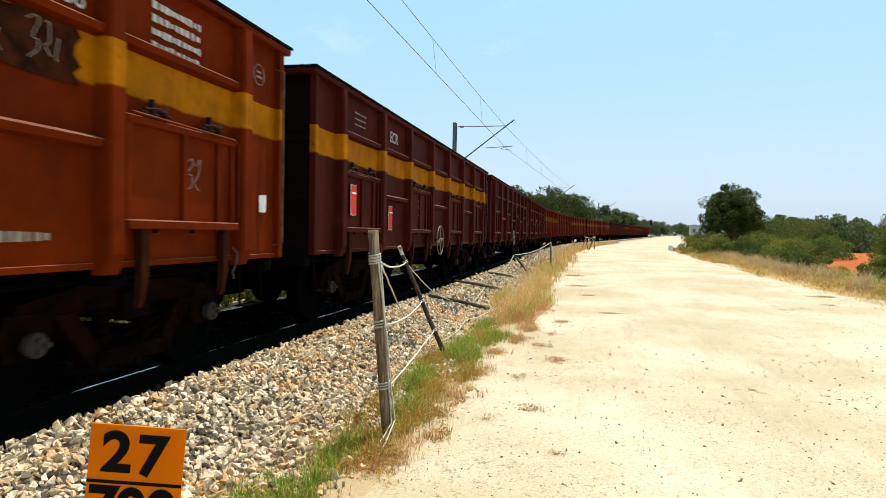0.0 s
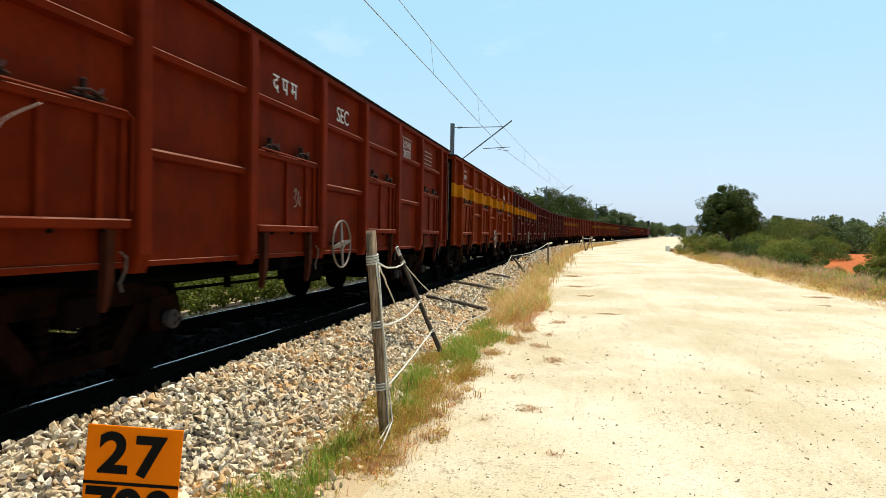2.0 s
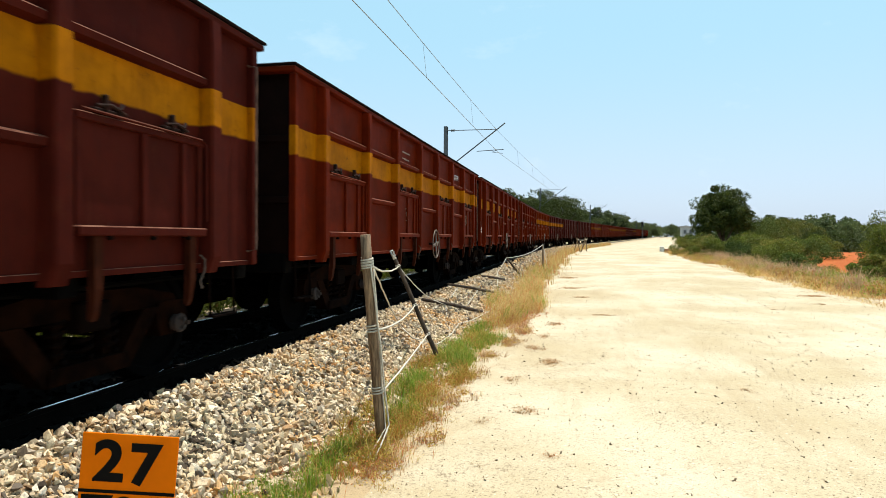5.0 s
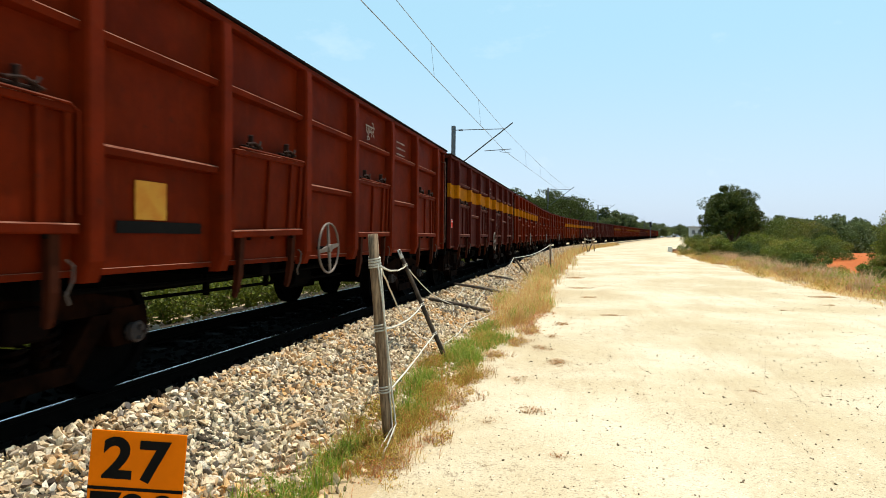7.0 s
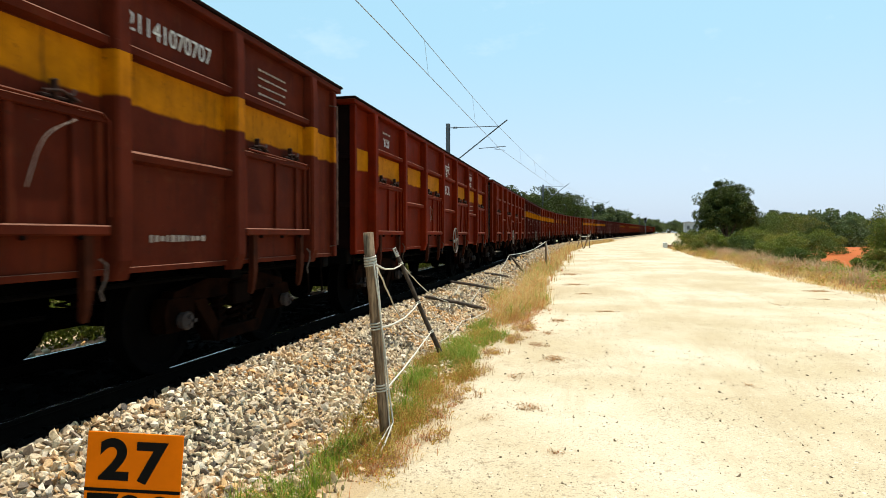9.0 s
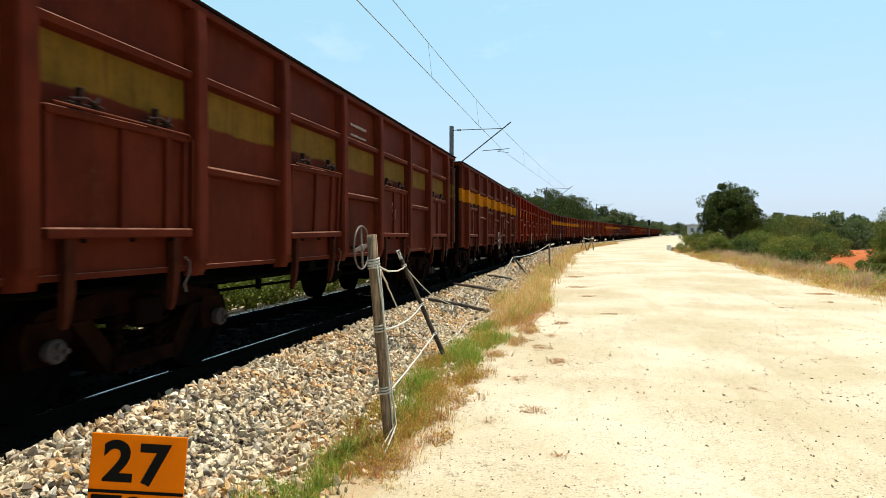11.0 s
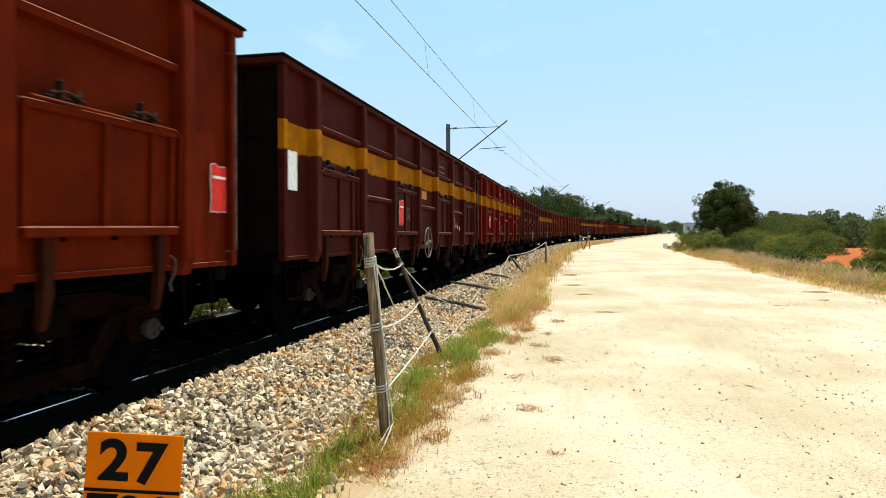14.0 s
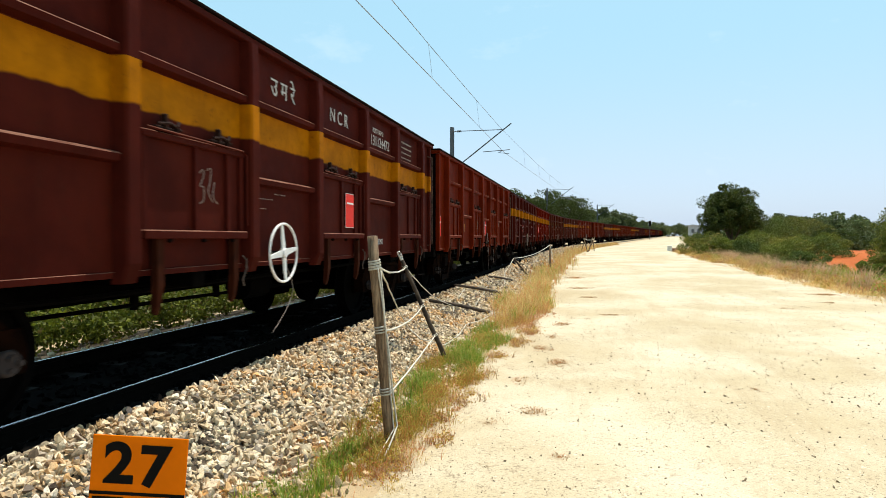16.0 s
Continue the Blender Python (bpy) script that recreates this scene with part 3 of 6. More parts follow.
BEARERS = (-6.35, -4.18, -1.41, 1.41, 4.18, 6.35)


def brake_rig(bm):
    tube(bm, [(0.55, -2.82, 0.66), (0.55, 2.82, 0.62)], 0.02, 6)
    tube(bm, [(-0.5, -2.69, 0.58), (-0.5, 2.69, 0.62)], 0.02, 6)
    tube(bm, [(1.15, -6.02, 0.90), (1.15, -2.56, 0.84), (1.15, 0.64, 0.86), (1.15, 6.02, 0.9)], 0.022, 6)
    disc(bm, (0.7, 0.7, 0.72), "y", 0.17, 0.17, 0.5, 14)
    disc(bm, (-0.75, -0.9, 0.74), "y", 0.2, 0.2, 0.8, 14)
    for y in (-1.1, 0.26, 1.1):
        box(bm, 0.5, 0.56, y - 0.03, y + 0.03, 0.6, 1.08)


def bolster(bm):
    box(bm, -1.2, 1.2, -0.16, 0.16, 0.56, 0.79, 0.02)


def side_frame(bm):
    """Cast side frame: a top chord, two diagonals down to the spring seat, and an axle box at each end."""
    def bar(points, t):
        a = [bm.verts.new((0.0, y, z)) for y, z in points]
        b = [bm.verts.new((t, y, z)) for y, z in points]
        bm.faces.new(a[::-1])
        bm.faces.new(b)
        for i in range(len(points)):
            j = (i + 1) % len(points)
            bm.faces.new((a[i], a[j], b[j], b[i]))
    bar([(-1.102, 0.66), (1.102, 0.66), (1.025, 0.76), (0.538, 0.85), (-0.538, 0.85), (-1.025, 0.76)], 0.13)
    for s in (-1, 1):
        bar([(s * 0.795, 0.665), (s * 0.59, 0.665), (s * 0.256, 0.25), (s * 0.423, 0.22)][::s], 0.16)
        bar([(s * 0.282, 0.665), (s * 0.192, 0.665), (s * 0.192, 0.345), (s * 0.282, 0.345)][::s], 0.10)
        bar([(s * 1.179, 0.40), (s * 1.205, 0.56), (s * 1.154, 0.70), (s * 0.795, 0.70), (s * 0.769, 0.56), (s * 0.82, 0.40)][::s], 0.15)
    bar([(-0.41, 0.22), (0.41, 0.22), (0.385, 0.345), (-0.385, 0.345)], 0.18)


def spring(bm):
    pts = [(0.07 * math.cos(i * 0.9), 0.07 * math.sin(i * 0.9), 0.36 + 0.0105 * i) for i in range(33)]
    tube(bm, pts, 0.017, 5)


def brake_beam(bm):
    box(bm, -0.95, 0.95, -0.05, 0.05, 0.36, 0.46, 0.02)


def axle_cap(bm):
    ring(bm, (1.215, 0, 0), 0.07, 0.018, 20, 6)
    disc(bm, (1.19, 0, 0), "x", 0.075, 0.07, 0.06, 16)
    for i in range(3):
        a = i * 2 * math.pi / 3
        disc(bm, (1.26, 0.042 * math.cos(a), 0.042 * math.sin(a)), "x", 0.016, 0.022, 0.03, 6)


def wheel_set(bm):
    """Axle with both wheels, turned in one piece."""
    half = [(1.16, 0.0), (1.16, 0.07), (0.96, 0.085), (0.95, 0.13), (0.915, 0.16), (0.885, 0.40), (0.93, 0.42), (0.93, WHEEL_R - 0.01), (0.80, WHEEL_R), (0.795, WHEEL_R + 0.028), (0.772, WHEEL_R + 0.02),
            (0.77, 0.42), (0.82, 0.40), (0.80, 0.16), (0.75, 0.12), (0.70, 0.085), (0.0, 0.08)]
    prof = half + [(-x, r) for x, r in half[-2::-1]]
    n = 32
    rings = [[bm.verts.new((x, r * math.cos(2 * math.pi * i / n), r * math.sin(2 * math.pi * i / n))) for i in range(n)] if r > 0 else [bm.verts.new((x, 0, 0))] for x, r in prof]
    for p, q in zip(rings[:-1], rings[1:]):
        for i in range(n):
            ring_ = [p[i % len(p)], p[(i + 1) % len(p)], q[(i + 1) % len(q)], q[i % len(q)]]
            bm.faces.new(list(dict.fromkeys(ring_)))


def coupler(bm):
    box(bm, -0.13, 0.13, HALF - 0.25, HALF + 0.12, 0.92, 1.06, 0.02)
    box(bm, -0.19, 0.16, HALF + 0.10, HALF + 0.42, 0.86, 1.14, 0.04)
    box(bm, -0.2, -0.06, HALF + 0.36, HALF + 0.5, 0.88, 1.12, 0.03)
    tube(bm, [(0.35, HALF, 0.80), (0.40, HALF + 0.15, 0.55), (0.42, HALF + 0.33, 0.50)], 0.03, 8)


def hand_wheel(bm):
    ring(bm, (0, 0, 0), 0.30, 0.013, 32, 8)
    for i in range(4):
        a = radians(8 + 90 * i)
        d = Vector((0, math.cos(a), math.sin(a)))
        e = Vector((0, -math.sin(a), math.cos(a)))
        pts = [d * 0.05 - e * 0.035, d * 0.05 + e * 0.035, d * 0.295 + e * 0.017, d * 0.295 - e * 0.017]
        f = [bm.verts.new(p + Vector((0.008, 0, 0))) for p in pts]
        g = [bm.verts.new(p - Vector((0.008, 0, 0))) for p in pts]
        bm.faces.new(f)
        bm.faces.new(g[::-1])
        for j in range(4):
            bm.faces.new((f[j], f[(j + 1) % 4], g[(j + 1) % 4], g[j]))
    disc(bm, (0.005, 0, 0), "x", 0.055, 0.045, 0.05, 16)


def wheel_shaft(bm):
    disc(bm, (-0.2, 0, 0), "x", 0.02, 0.02, 0.4, 8)


def grab_rail(bm):
    x = WALL + 0.10
    tube(bm, [(WALL, 0, 2.95), (x, 0, 2.93), (x, 0, 1.15), (WALL, 0, 1.13)], 0.012, 6)


def door_hook(bm):
    """A bent securing hook that hangs beside the hinge leg."""
    x = WALL + 0.11
    tube(bm, [(x, 0.05, 1.12), (x + 0.02, 0.085, 1.08), (x + 0.02, 0.08, 0.99), (x, 0.05, 0.90), (x, 0.075, 0.84)], 0.008, 6)


def foot_step(bm):
    tube(bm, [(1.44, -0.2, 1.0), (1.46, -0.2, 0.55), (1.46, 0.2, 0.55), (1.44, 0.2, 1.0)], 0.014, 6)
    box(bm, 1.40, 1.50, -0.2, 0.2, 0.54, 0.556)


def flat_sheet(y0, y1, z0, z1, ragged=0.0, seed=0):
    """A thin pasted sheet on the side, with worn edges where ragged."""
    rnd = random.Random(seed)

    def build(bm):
        edge = []
        n = 6
        for (a, b), (c, d) in (((y0, z0), (y1, z0)), ((y1, z0), (y1, z1)), ((y1, z1), (y0, z1)), ((y0, z1), (y0, z0))):
            for i in range(n):
                y, z = a + (c - a) * i / n, b + (d - b) * i / n
                cy, cz = (y0 + y1) / 2, (z0 + z1) / 2
                k = 1 - ragged * rnd.random()
                edge.append((cy + (y - cy) * k, cz + (z - cz) * k))
        f = [bm.verts.new((0.003, y, z)) for y, z in edge]
        g = [bm.verts.new((0, y, z)) for y, z in edge]
        bm.faces.new(f)
        for i in range(len(f)):
            j = (i + 1) % len(f)
            bm.faces.new((g[i], g[j], f[j], f[i]))
    return build


def poster(wg, y, z, w=0.21, h=0.40, x=None, torn=0.0, seed=1):
    """A red printed notice with a white margin and pale lines of print."""
    x = (WALL + 0.064) if x is None else x
    p = shared("poster_back_%d_%d" % (w * 100, seed), flat_sheet(-w / 2 - 0.008, w / 2 + 0.008, -h / 2 - 0.008, h / 2 + 0.008, torn, seed), M_PAPER)
    back = part("notice", p, M_PAPER, wg, "red printed paper notice with white margin", (x, y, z))
    f = shared("poster_face_%d_%d" % (w * 100, seed), flat_sheet(-w / 2, w / 2, -h / 2, h / 2, torn, seed), M_POSTER)
    part("print_area", f, M_POSTER, back, at=(0.004, 0, 0))
    bar = shared("poster_bar_%d" % (w * 100), flat_sheet(-w * 0.4, w * 0.4, -0.012, 0.012), M_PAPER)
    part("print_bar", bar, M_PAPER, back, at=(0.009, 0, h * 0.22))


def words(wg, text, y, z, size, material=None, x=None, label="white stencilled lettering"):
    """Stencilled words, each letter a part of its own."""
    me = lettering(text, size)
    me.transform(Matrix.Diagonal((1, 1.08, 1.14, 1)))      # tall stencil letters
    bm = bmesh.new()
    bm.from_mesh(me)
    bpy.data.meshes.remove(me)
    left = set(bm.verts)
    while left:
        heap = [left.pop()]
        letter = set(heap)
        while heap:
            for e in heap.pop().link_edges:
                for v in e.verts:
                    if v in left:
                        left.discard(v)
                        letter.add(v)
                        heap.append(v)
        index = {v: n for n, v in enumerate(sorted(letter, key=lambda v: v.index))}
        faces = [[index[v] for v in f.verts] for f in bm.faces if f.verts[0] in letter]
        glyph = mesh_of("letter", [v.co.copy() for v in index], faces, material or M_WHITE)
        part("letter", glyph, material or M_WHITE, wg, label, ((WALL + 0.002) if x is None else x, y, z))
    bm.free()


def bars(wg, y, z, w, rows, h=0.03, gap=0.055, material=None, x=None, seed=3):
    """Lines of small print that cannot be read: broken dashes, one part a line."""
    for r in range(rows):
        rnd = random.Random(int(abs(y) * 100) + 7 * r)

        def build(bm):
            p = -w / 2
            while p < w / 2 - 0.02:
                n = rnd.uniform(0.025, 0.06)
                hh = h * rnd.uniform(0.35, 0.6)
                box(bm, 0, 0.002, p, min(p + n, w / 2), -hh / 2, hh / 2)
                p += n + rnd.uniform(0.012, 0.03)
        bm = bmesh.new()
        build(bm)
        tagged(part("print_line", bm, material or M_CHALK, wg, at=((WALL + 0.002) if x is None else x, y, z - r * gap)), kind="stuff")


def scrawl(wg, y, z, size, seed, x=None):
    """A chalked sign: a looped stroke, a hook and a slash."""
    rnd = random.Random(seed)

    def build(bm):
        q = lambda v: v + rnd.uniform(-0.07, 0.07)
        loop = [(q(-0.36), q(0.30)), (q(-0.22), q(0.46)), (q(-0.10), q(0.28)), (q(-0.30), q(0.04)), (q(-0.14), q(-0.06)), (q(-0.12), q(-0.30)), (q(-0.34), q(-0.42))]
        hook = [(q(0.02), q(0.34)), (q(0.18), q(0.40)), (q(0.16), q(0.06)), (q(0.04), q(-0.14)), (q(0.20), q(-0.34))]
        slash = [(q(0.34), q(0.12)), (q(0.30), q(-0.16)), (q(0.40), q(-0.42))]
        for stroke in (loop, hook, slash)[:rnd.choice((2, 3))]:
            tube(bm, smooth_path([(0, a * size, b * size) for a, b in stroke], 4), 0.0042, 5)
    me = shared("chalk_mark_%d" % seed, build, M_CHALK)
    part("chalk_mark", me, M_CHALK, wg, "chalked scrawl", ((WALL + 0.034) if x is None else x, y, z))


# doors that hang a little out of line: degrees
AJAR = {(-5, 2): 4.0, (-5, 4): 2.0, (0, 4): 3.0, (0, 0): 2.0, (-6, 4): 2.0, (-8, 2): 3.0, (-8, 0): 1.5, (-2, 2): 2.0, (-11, 6): 2.5, (-1, 0): 1.5}


def wagon(k, base, stripe, near, label, **kw):
    """An open box wagon: 8 posts a side, drop doors between, on two bogies."""
    name = "wagon_paint"
    gap = kw.get("gap")
    key = (base, stripe, kw.get("wear", 0.4), kw.get("dust", 0.25), kw.get("cover", 1.0), gap)
    if key not in SHARED:
        SHARED[key] = paint(name, *key)
    mt = SHARED[key]
    bare = mt
    if stripe and kw.get("plain_posts"):
        key = (base, None, *key[2:5], None)
        if key not in SHARED:
            SHARED[key] = paint(name, *key)
        bare = SHARED[key]
    wg = thing("open_wagon", label, "freight wagon", "wagons of the train")
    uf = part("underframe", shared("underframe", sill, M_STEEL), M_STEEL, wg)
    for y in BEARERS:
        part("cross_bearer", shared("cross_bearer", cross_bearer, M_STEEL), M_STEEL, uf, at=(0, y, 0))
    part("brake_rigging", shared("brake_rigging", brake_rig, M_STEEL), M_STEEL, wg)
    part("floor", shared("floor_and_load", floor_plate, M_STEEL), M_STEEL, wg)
    part("top_coaming", shared("top_coaming", top_cap, mt), mt, wg)
    part("top_rim", shared("top_rim", top_rim, M_NEARBLACK), M_NEARBLACK, wg, "black rim")
    turn = Matrix.Rotation(math.pi, 4, "Z")
    for s in ((1, -1) if near else (1,)):
        def side(nm, me, material, at=(0, 0, 0), parent=None, lab=""):
            ob = part(nm, me, material, parent or wg, lab, at)
            if s < 0 and parent is None:
                ob.matrix_basis = turn @ Matrix.Translation(at)
            return ob
        side("side_wall", shared("side_wall", side_wall, mt), mt)
        for y in POST_Y:
            side("post", shared("post", post, mt), bare, (0, y, 0))
        for y in (-HALF + 0.045, HALF - 0.045):
            side("end_post", shared("end_post", end_post, mt), mt, (0, y, 0))
        for i, (a, b) in enumerate(zip(POST_Y[:-1], POST_Y[1:])):
            ln, mid = b - a - 0.19, (a + b) / 2
            side("upper_rail", shared("upper_rail_%d" % (i % 2), rail_piece(ln, 2.57, 2.63), mt), mt, (0, mid, 0))
            if i % 2:
                side("middle_rail", shared("middle_rail", rail_piece(ln, 1.815, 1.875), mt), mt, (0, mid, 0))
            else:
                d = side("door", shared("door", door_leaf, mt), mt, (0, mid, 0))
                if s > 0 and (k, i) in AJAR:
                    sag = AJAR[k, i]
                    d.matrix_basis = Matrix.Translation((WALL, mid, 1.3)) @ Matrix.Rotation(radians(sag), 4, "Y") @ Matrix.Rotation(radians(sag * 0.35), 4, "X") @ Matrix.Translation((-WALL, 0, -1.3))
                for ly in (-DOOR_W + 0.035, -0.025, DOOR_W - 0.25, DOOR_W - 0.035):
                    part("rib", shared("door_rib", door_rib, mt), mt, d, at=(0, ly, 0))
                part("head_bar", shared("door_head", door_head, mt), mt, d)
                part("foot_bar", shared("door_foot", door_foot, mt), mt, d)
                part("locking_bar", shared("locking_bar", door_rod, M_RUST), mt, d)
                if near or i < 3:
                    for ly in (-0.385, 0.335):
                        part("latch", shared("latch", latch, M_LATCH), M_LATCH, d, "rusty latch", (0, ly, 0))
                    for ly in (-0.513, 0.538):
                        part("hinge_leg", shared("hinge_leg", hinge_leg, M_LEG), M_LEG, d, at=(0, ly, 0))
                    part("hook", shared("door_hook", door_hook, M_HOOK), M_HOOK, d, "worn pale hook", (0, 0.538, 0))
                    for ly in (-0.42, 0.025, 0.46):
                        part("hinge_pin", shared("hinge_pin", hinge_pin, M_RUST), M_RUST, d, at=(0, ly, 0))
        side("grab_rail", shared("grab_rail", grab_rail, M_PIPE), M_PIPE, (0, HALF - 0.10, 0), None, "pale worn vertical pipe")
        side("foot_step", shared("foot_step", foot_step, M_RUST), M_RUST, (0, HALF - 0.45, 0))
        side("foot_step", shared("foot_step", foot_step, M_RUST), M_RUST, (0, -HALF + 0.45, 0))
    for r in (0, math.pi):
        # end walls darker than the sides: shade of the unlit face in the colour
        e = part("end_wall", shared("end_wall", end_wall, M_NEARBLACK), M_NEARBLACK, wg)
        e.matrix_basis = Matrix.Rotation(r, 4, "Z")
        if near:
            for x in (-1.0, -0.35, 0.35, 1.0):
                part("end_rib", shared("end_rib", end_rib, M_NEARBLACK), M_NEARBLACK, e, at=(x, 0, 0))
            for z in (1.7, 2.4):
                part("end_beam", shared("end_beam", end_beam, M_NEARBLACK), M_NEARBLACK, e, at=(0, 0, z))
    if near:
        for r in (0, math.pi):
            c = part("coupler", shared("coupler", coupler, M_RUST), M_RUST, wg)
            c.matrix_basis = Matrix.Rotation(r, 4, "Z")
        hw = part("hand_wheel", shared("hand_wheel", hand_wheel, M_WHEELRIM), kw.get("wheel", M_WHEELRIM), wg, "hand-brake wheel", (FACE + 0.03, kw.get("wheel_y", -0.30), 1.13))
        part("shaft", shared("wheel_shaft", wheel_shaft, M_STEEL), M_STEEL, hw)
    for y in (-4.06, 4.70):
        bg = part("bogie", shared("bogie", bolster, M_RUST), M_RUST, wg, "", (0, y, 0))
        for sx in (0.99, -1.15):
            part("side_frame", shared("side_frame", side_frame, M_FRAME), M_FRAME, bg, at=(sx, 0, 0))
        if near:
            for sx in (-1.07, 1.07):
                for t in (-0.26, 0.0, 0.26):
                    part("spring", shared("spring", spring, M_RUST), M_RUST, bg, at=(sx, t, 0))
            for t in (-0.24, 0.24):
                part("brake_beam", shared("brake_beam", brake_beam, M_RUST), M_RUST, bg, at=(0, t, 0))
        for t in (-0.99, 0.99):
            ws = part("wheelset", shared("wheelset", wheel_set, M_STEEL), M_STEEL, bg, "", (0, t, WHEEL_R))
            cap_mat = M_CAPS
            if near:
                part("axle_cap", shared("axle_cap", axle_cap, M_CAPS), cap_mat, bg, "dusty pale axle cap", (0, t, WHEEL_R))
    return wg


P = POST_Y
DOOR = [(P[i] + P[i + 1]) / 2 for i in (0, 2, 4, 6)]
PANEL = [(P[i] + P[i + 1]) / 2 for i in (1, 3, 5)]
DOORX = WALL + 0.034
ENDF = (P[7] + HALF) / 2      # plain sheet at the front end
ENDR = (P[0] - HALF) / 2      # plain sheet at the rear end


def painted_ring(wg, y, z):
    def build(bm):
        ring(bm, (0, 0, 0), 0.10, 0.0045, 28, 4)
        box(bm, 0, 0.002, -0.05, 0.05, -0.035, -0.012)
        box(bm, 0, 0.002, -0.045, 0.04, 0.015, 0.035)
    part("stencil_ring", shared("stencil_ring", build, M_CHALK), M_CHALK, wg, "stencilled round mark", (WALL + 0.002, y, z))


def dress(k, wg):
    """Lettering, chalk marks and notices of the wagons that pass close by."""
    if k == 1:
        poster(wg, DOOR[0] - 0.41, 1.72, 0.2, 0.42, None, 0.06, 2)
        poster(wg, PANEL[0] - 0.154, 1.52, 0.2, 0.40, WALL + 0.003, 0.12, 3)
        words(wg, "ECR", PANEL[0], 2.85, 0.22)
        bars(wg, DOOR[0], 2.95, 0.44, 3, 0.04, 0.08)
        scrawl(wg, DOOR[1], 1.75, 0.3, 5)
    elif k == 0:
        words(wg, "SEC", DOOR[2] - 0.064, 2.84, 0.25)
        words(wg, "द प म", PANEL[1] - 0.064, 2.84, 0.25)
        words(wg, "11404572488", PANEL[2] + 0.038, 2.75, 0.185)
        bars(wg, PANEL[2], 2.92, 0.62, 1, 0.08)
        bars(wg, DOOR[3] - 0.064, 2.96, 0.6, 4, 0.10, 0.10, M_WHITE)
        painted_ring(wg, ENDF - 0.026, 2.82)
        part("painted_patch", shared("painted_patch", flat_sheet(-0.59, 0.59, -0.19, 0.19, 0.16, 31), M_GRIME), M_GRIME, wg, "dark painted-over patch on the band", (WALL + 0.003, PANEL[2] - 0.026, 2.37))
        scrawl(wg, PANEL[2] + 0.256, 2.40, 0.3, 33, WALL + 0.007)
        scrawl(wg, PANEL[2] - 0.128, 2.36, 0.25, 34, WALL + 0.007)
        bars(wg, PANEL[2], 1.22, 0.62, 1, 0.12, 0.1)
        part("yellow_patch", shared("yellow_patch_a", flat_sheet(-0.29, 0.29, -0.085, 0.085, 0.02, 41), M_SIGN), SHARED["faded_yellow"], wg, "faded yellow painted square", (WALL + 0.004, PANEL[1] - 0.10, 2.09))
        scrawl(wg, DOOR[3] + 0.128, 1.72, 0.3, 11)
        scrawl(wg, DOOR[2], 1.7, 0.2, 12)
        part("label_sheet", shared("label_a", flat_sheet(-0.07, 0.07, -0.09, 0.09, 0.1, 4), M_PAPER), M_PAPER, wg, "small white paper label", (WALL + 0.004, ENDF + 0.064, 1.55))
        words(wg, "6 2021", DOOR[0], 2.82, 0.14)
        bars(wg, DOOR[0], 2.98, 0.44, 1, 0.07)
    elif k == -1:
        words(wg, "211411", PANEL[2], 2.88, 0.17)
        words(wg, "24273", PANEL[2], 2.72, 0.17)
        bars(wg, PANEL[2], 3.0, 0.62, 1, 0.05)
        words(wg, "SEC", PANEL[1] + 0.064, 2.82, 0.24)
        words(wg, "द प म", DOOR[1], 2.84, 0.23)
        bars(wg, DOOR[3], 2.95, 0.62, 4, 0.04, 0.08)
        bars(wg, DOOR[0], 2.9, 0.44, 3, 0.05, 0.09)
        scrawl(wg, DOOR[1] + 0.256, 1.65, 0.22, 13)
        scrawl(wg, DOOR[0] - 0.256, 1.9, 0.3, 14)
        part("label_sheet", shared("label_b", flat_sheet(-0.10, 0.10, -0.08, 0.08, 0.05, 5), M_PAPER), M_PAPER, wg, "white printed label", (WALL + 0.004, ENDR, 1.50))
    elif k == -2:
        words(wg, "प म रे", PANEL[1], 2.84, 0.24, M_CHALK)
        words(wg, "ECoR", PANEL[1], 2.39, 0.23, M_CHALK)
        words(wg, "31120111", PANEL[2], 2.82, 0.15, M_CHALK)
        scrawl(wg, DOOR[1] - 0.128, 1.7, 0.3, 15)
        scrawl(wg, DOOR[2], 1.65, 0.2, 16)
        bars(wg, DOOR[3], 2.9, 0.5, 3, 0.04, 0.08)
        part("label_sheet", shared("label_c", flat_sheet(-0.08, 0.08, -0.10, 0.10, 0.25, 6), M_PAPER), M_PAPER, wg, "torn white paper label", (WALL + 0.004, ENDR, 1.52))
    elif k == -3:
        words(wg, "11141074799", PANEL[2] - 0.064, 2.83, 0.17)
        bars(wg, DOOR[1], 2.85, 0.5, 2, 0.06, 0.12)
        scrawl(wg, DOOR[3] - 0.128, 1.75, 0.3, 17)
        scrawl(wg, DOOR[1], 1.7, 0.3, 18)
    elif k == -4:
        bars(wg, PANEL[1], 2.88, 0.5, 2, 0.07, 0.14)
        scrawl(wg, DOOR[2], 1.7, 0.3, 19)
        poster(wg, ENDR, 1.6, 0.14, 0.2, WALL + 0.004, 0.3, 7)
    elif k == -5:
        part("yellow_patch", shared("yellow_patch", flat_sheet(-0.175, 0.175, -0.145, 0.145, 0.02, 8), M_SIGN), SHARED["yellow"], wg, "painted yellow square", (WALL + 0.004, PANEL[0] - 0.103, 1.53))
        part("black_patch", shared("black_patch", flat_sheet(-0.51, 0.51, -0.045, 0.045, 0.05, 9), M_BLACK), M_BLACK, wg, "black painted band", (WALL + 0.004, PANEL[0] + 0.026, 1.33))
        scrawl(wg, DOOR[1] - 0.128, 1.72, 0.32, 20)
        words(wg, "पूमरे", DOOR[2], 2.85, 0.22, M_CHALK)
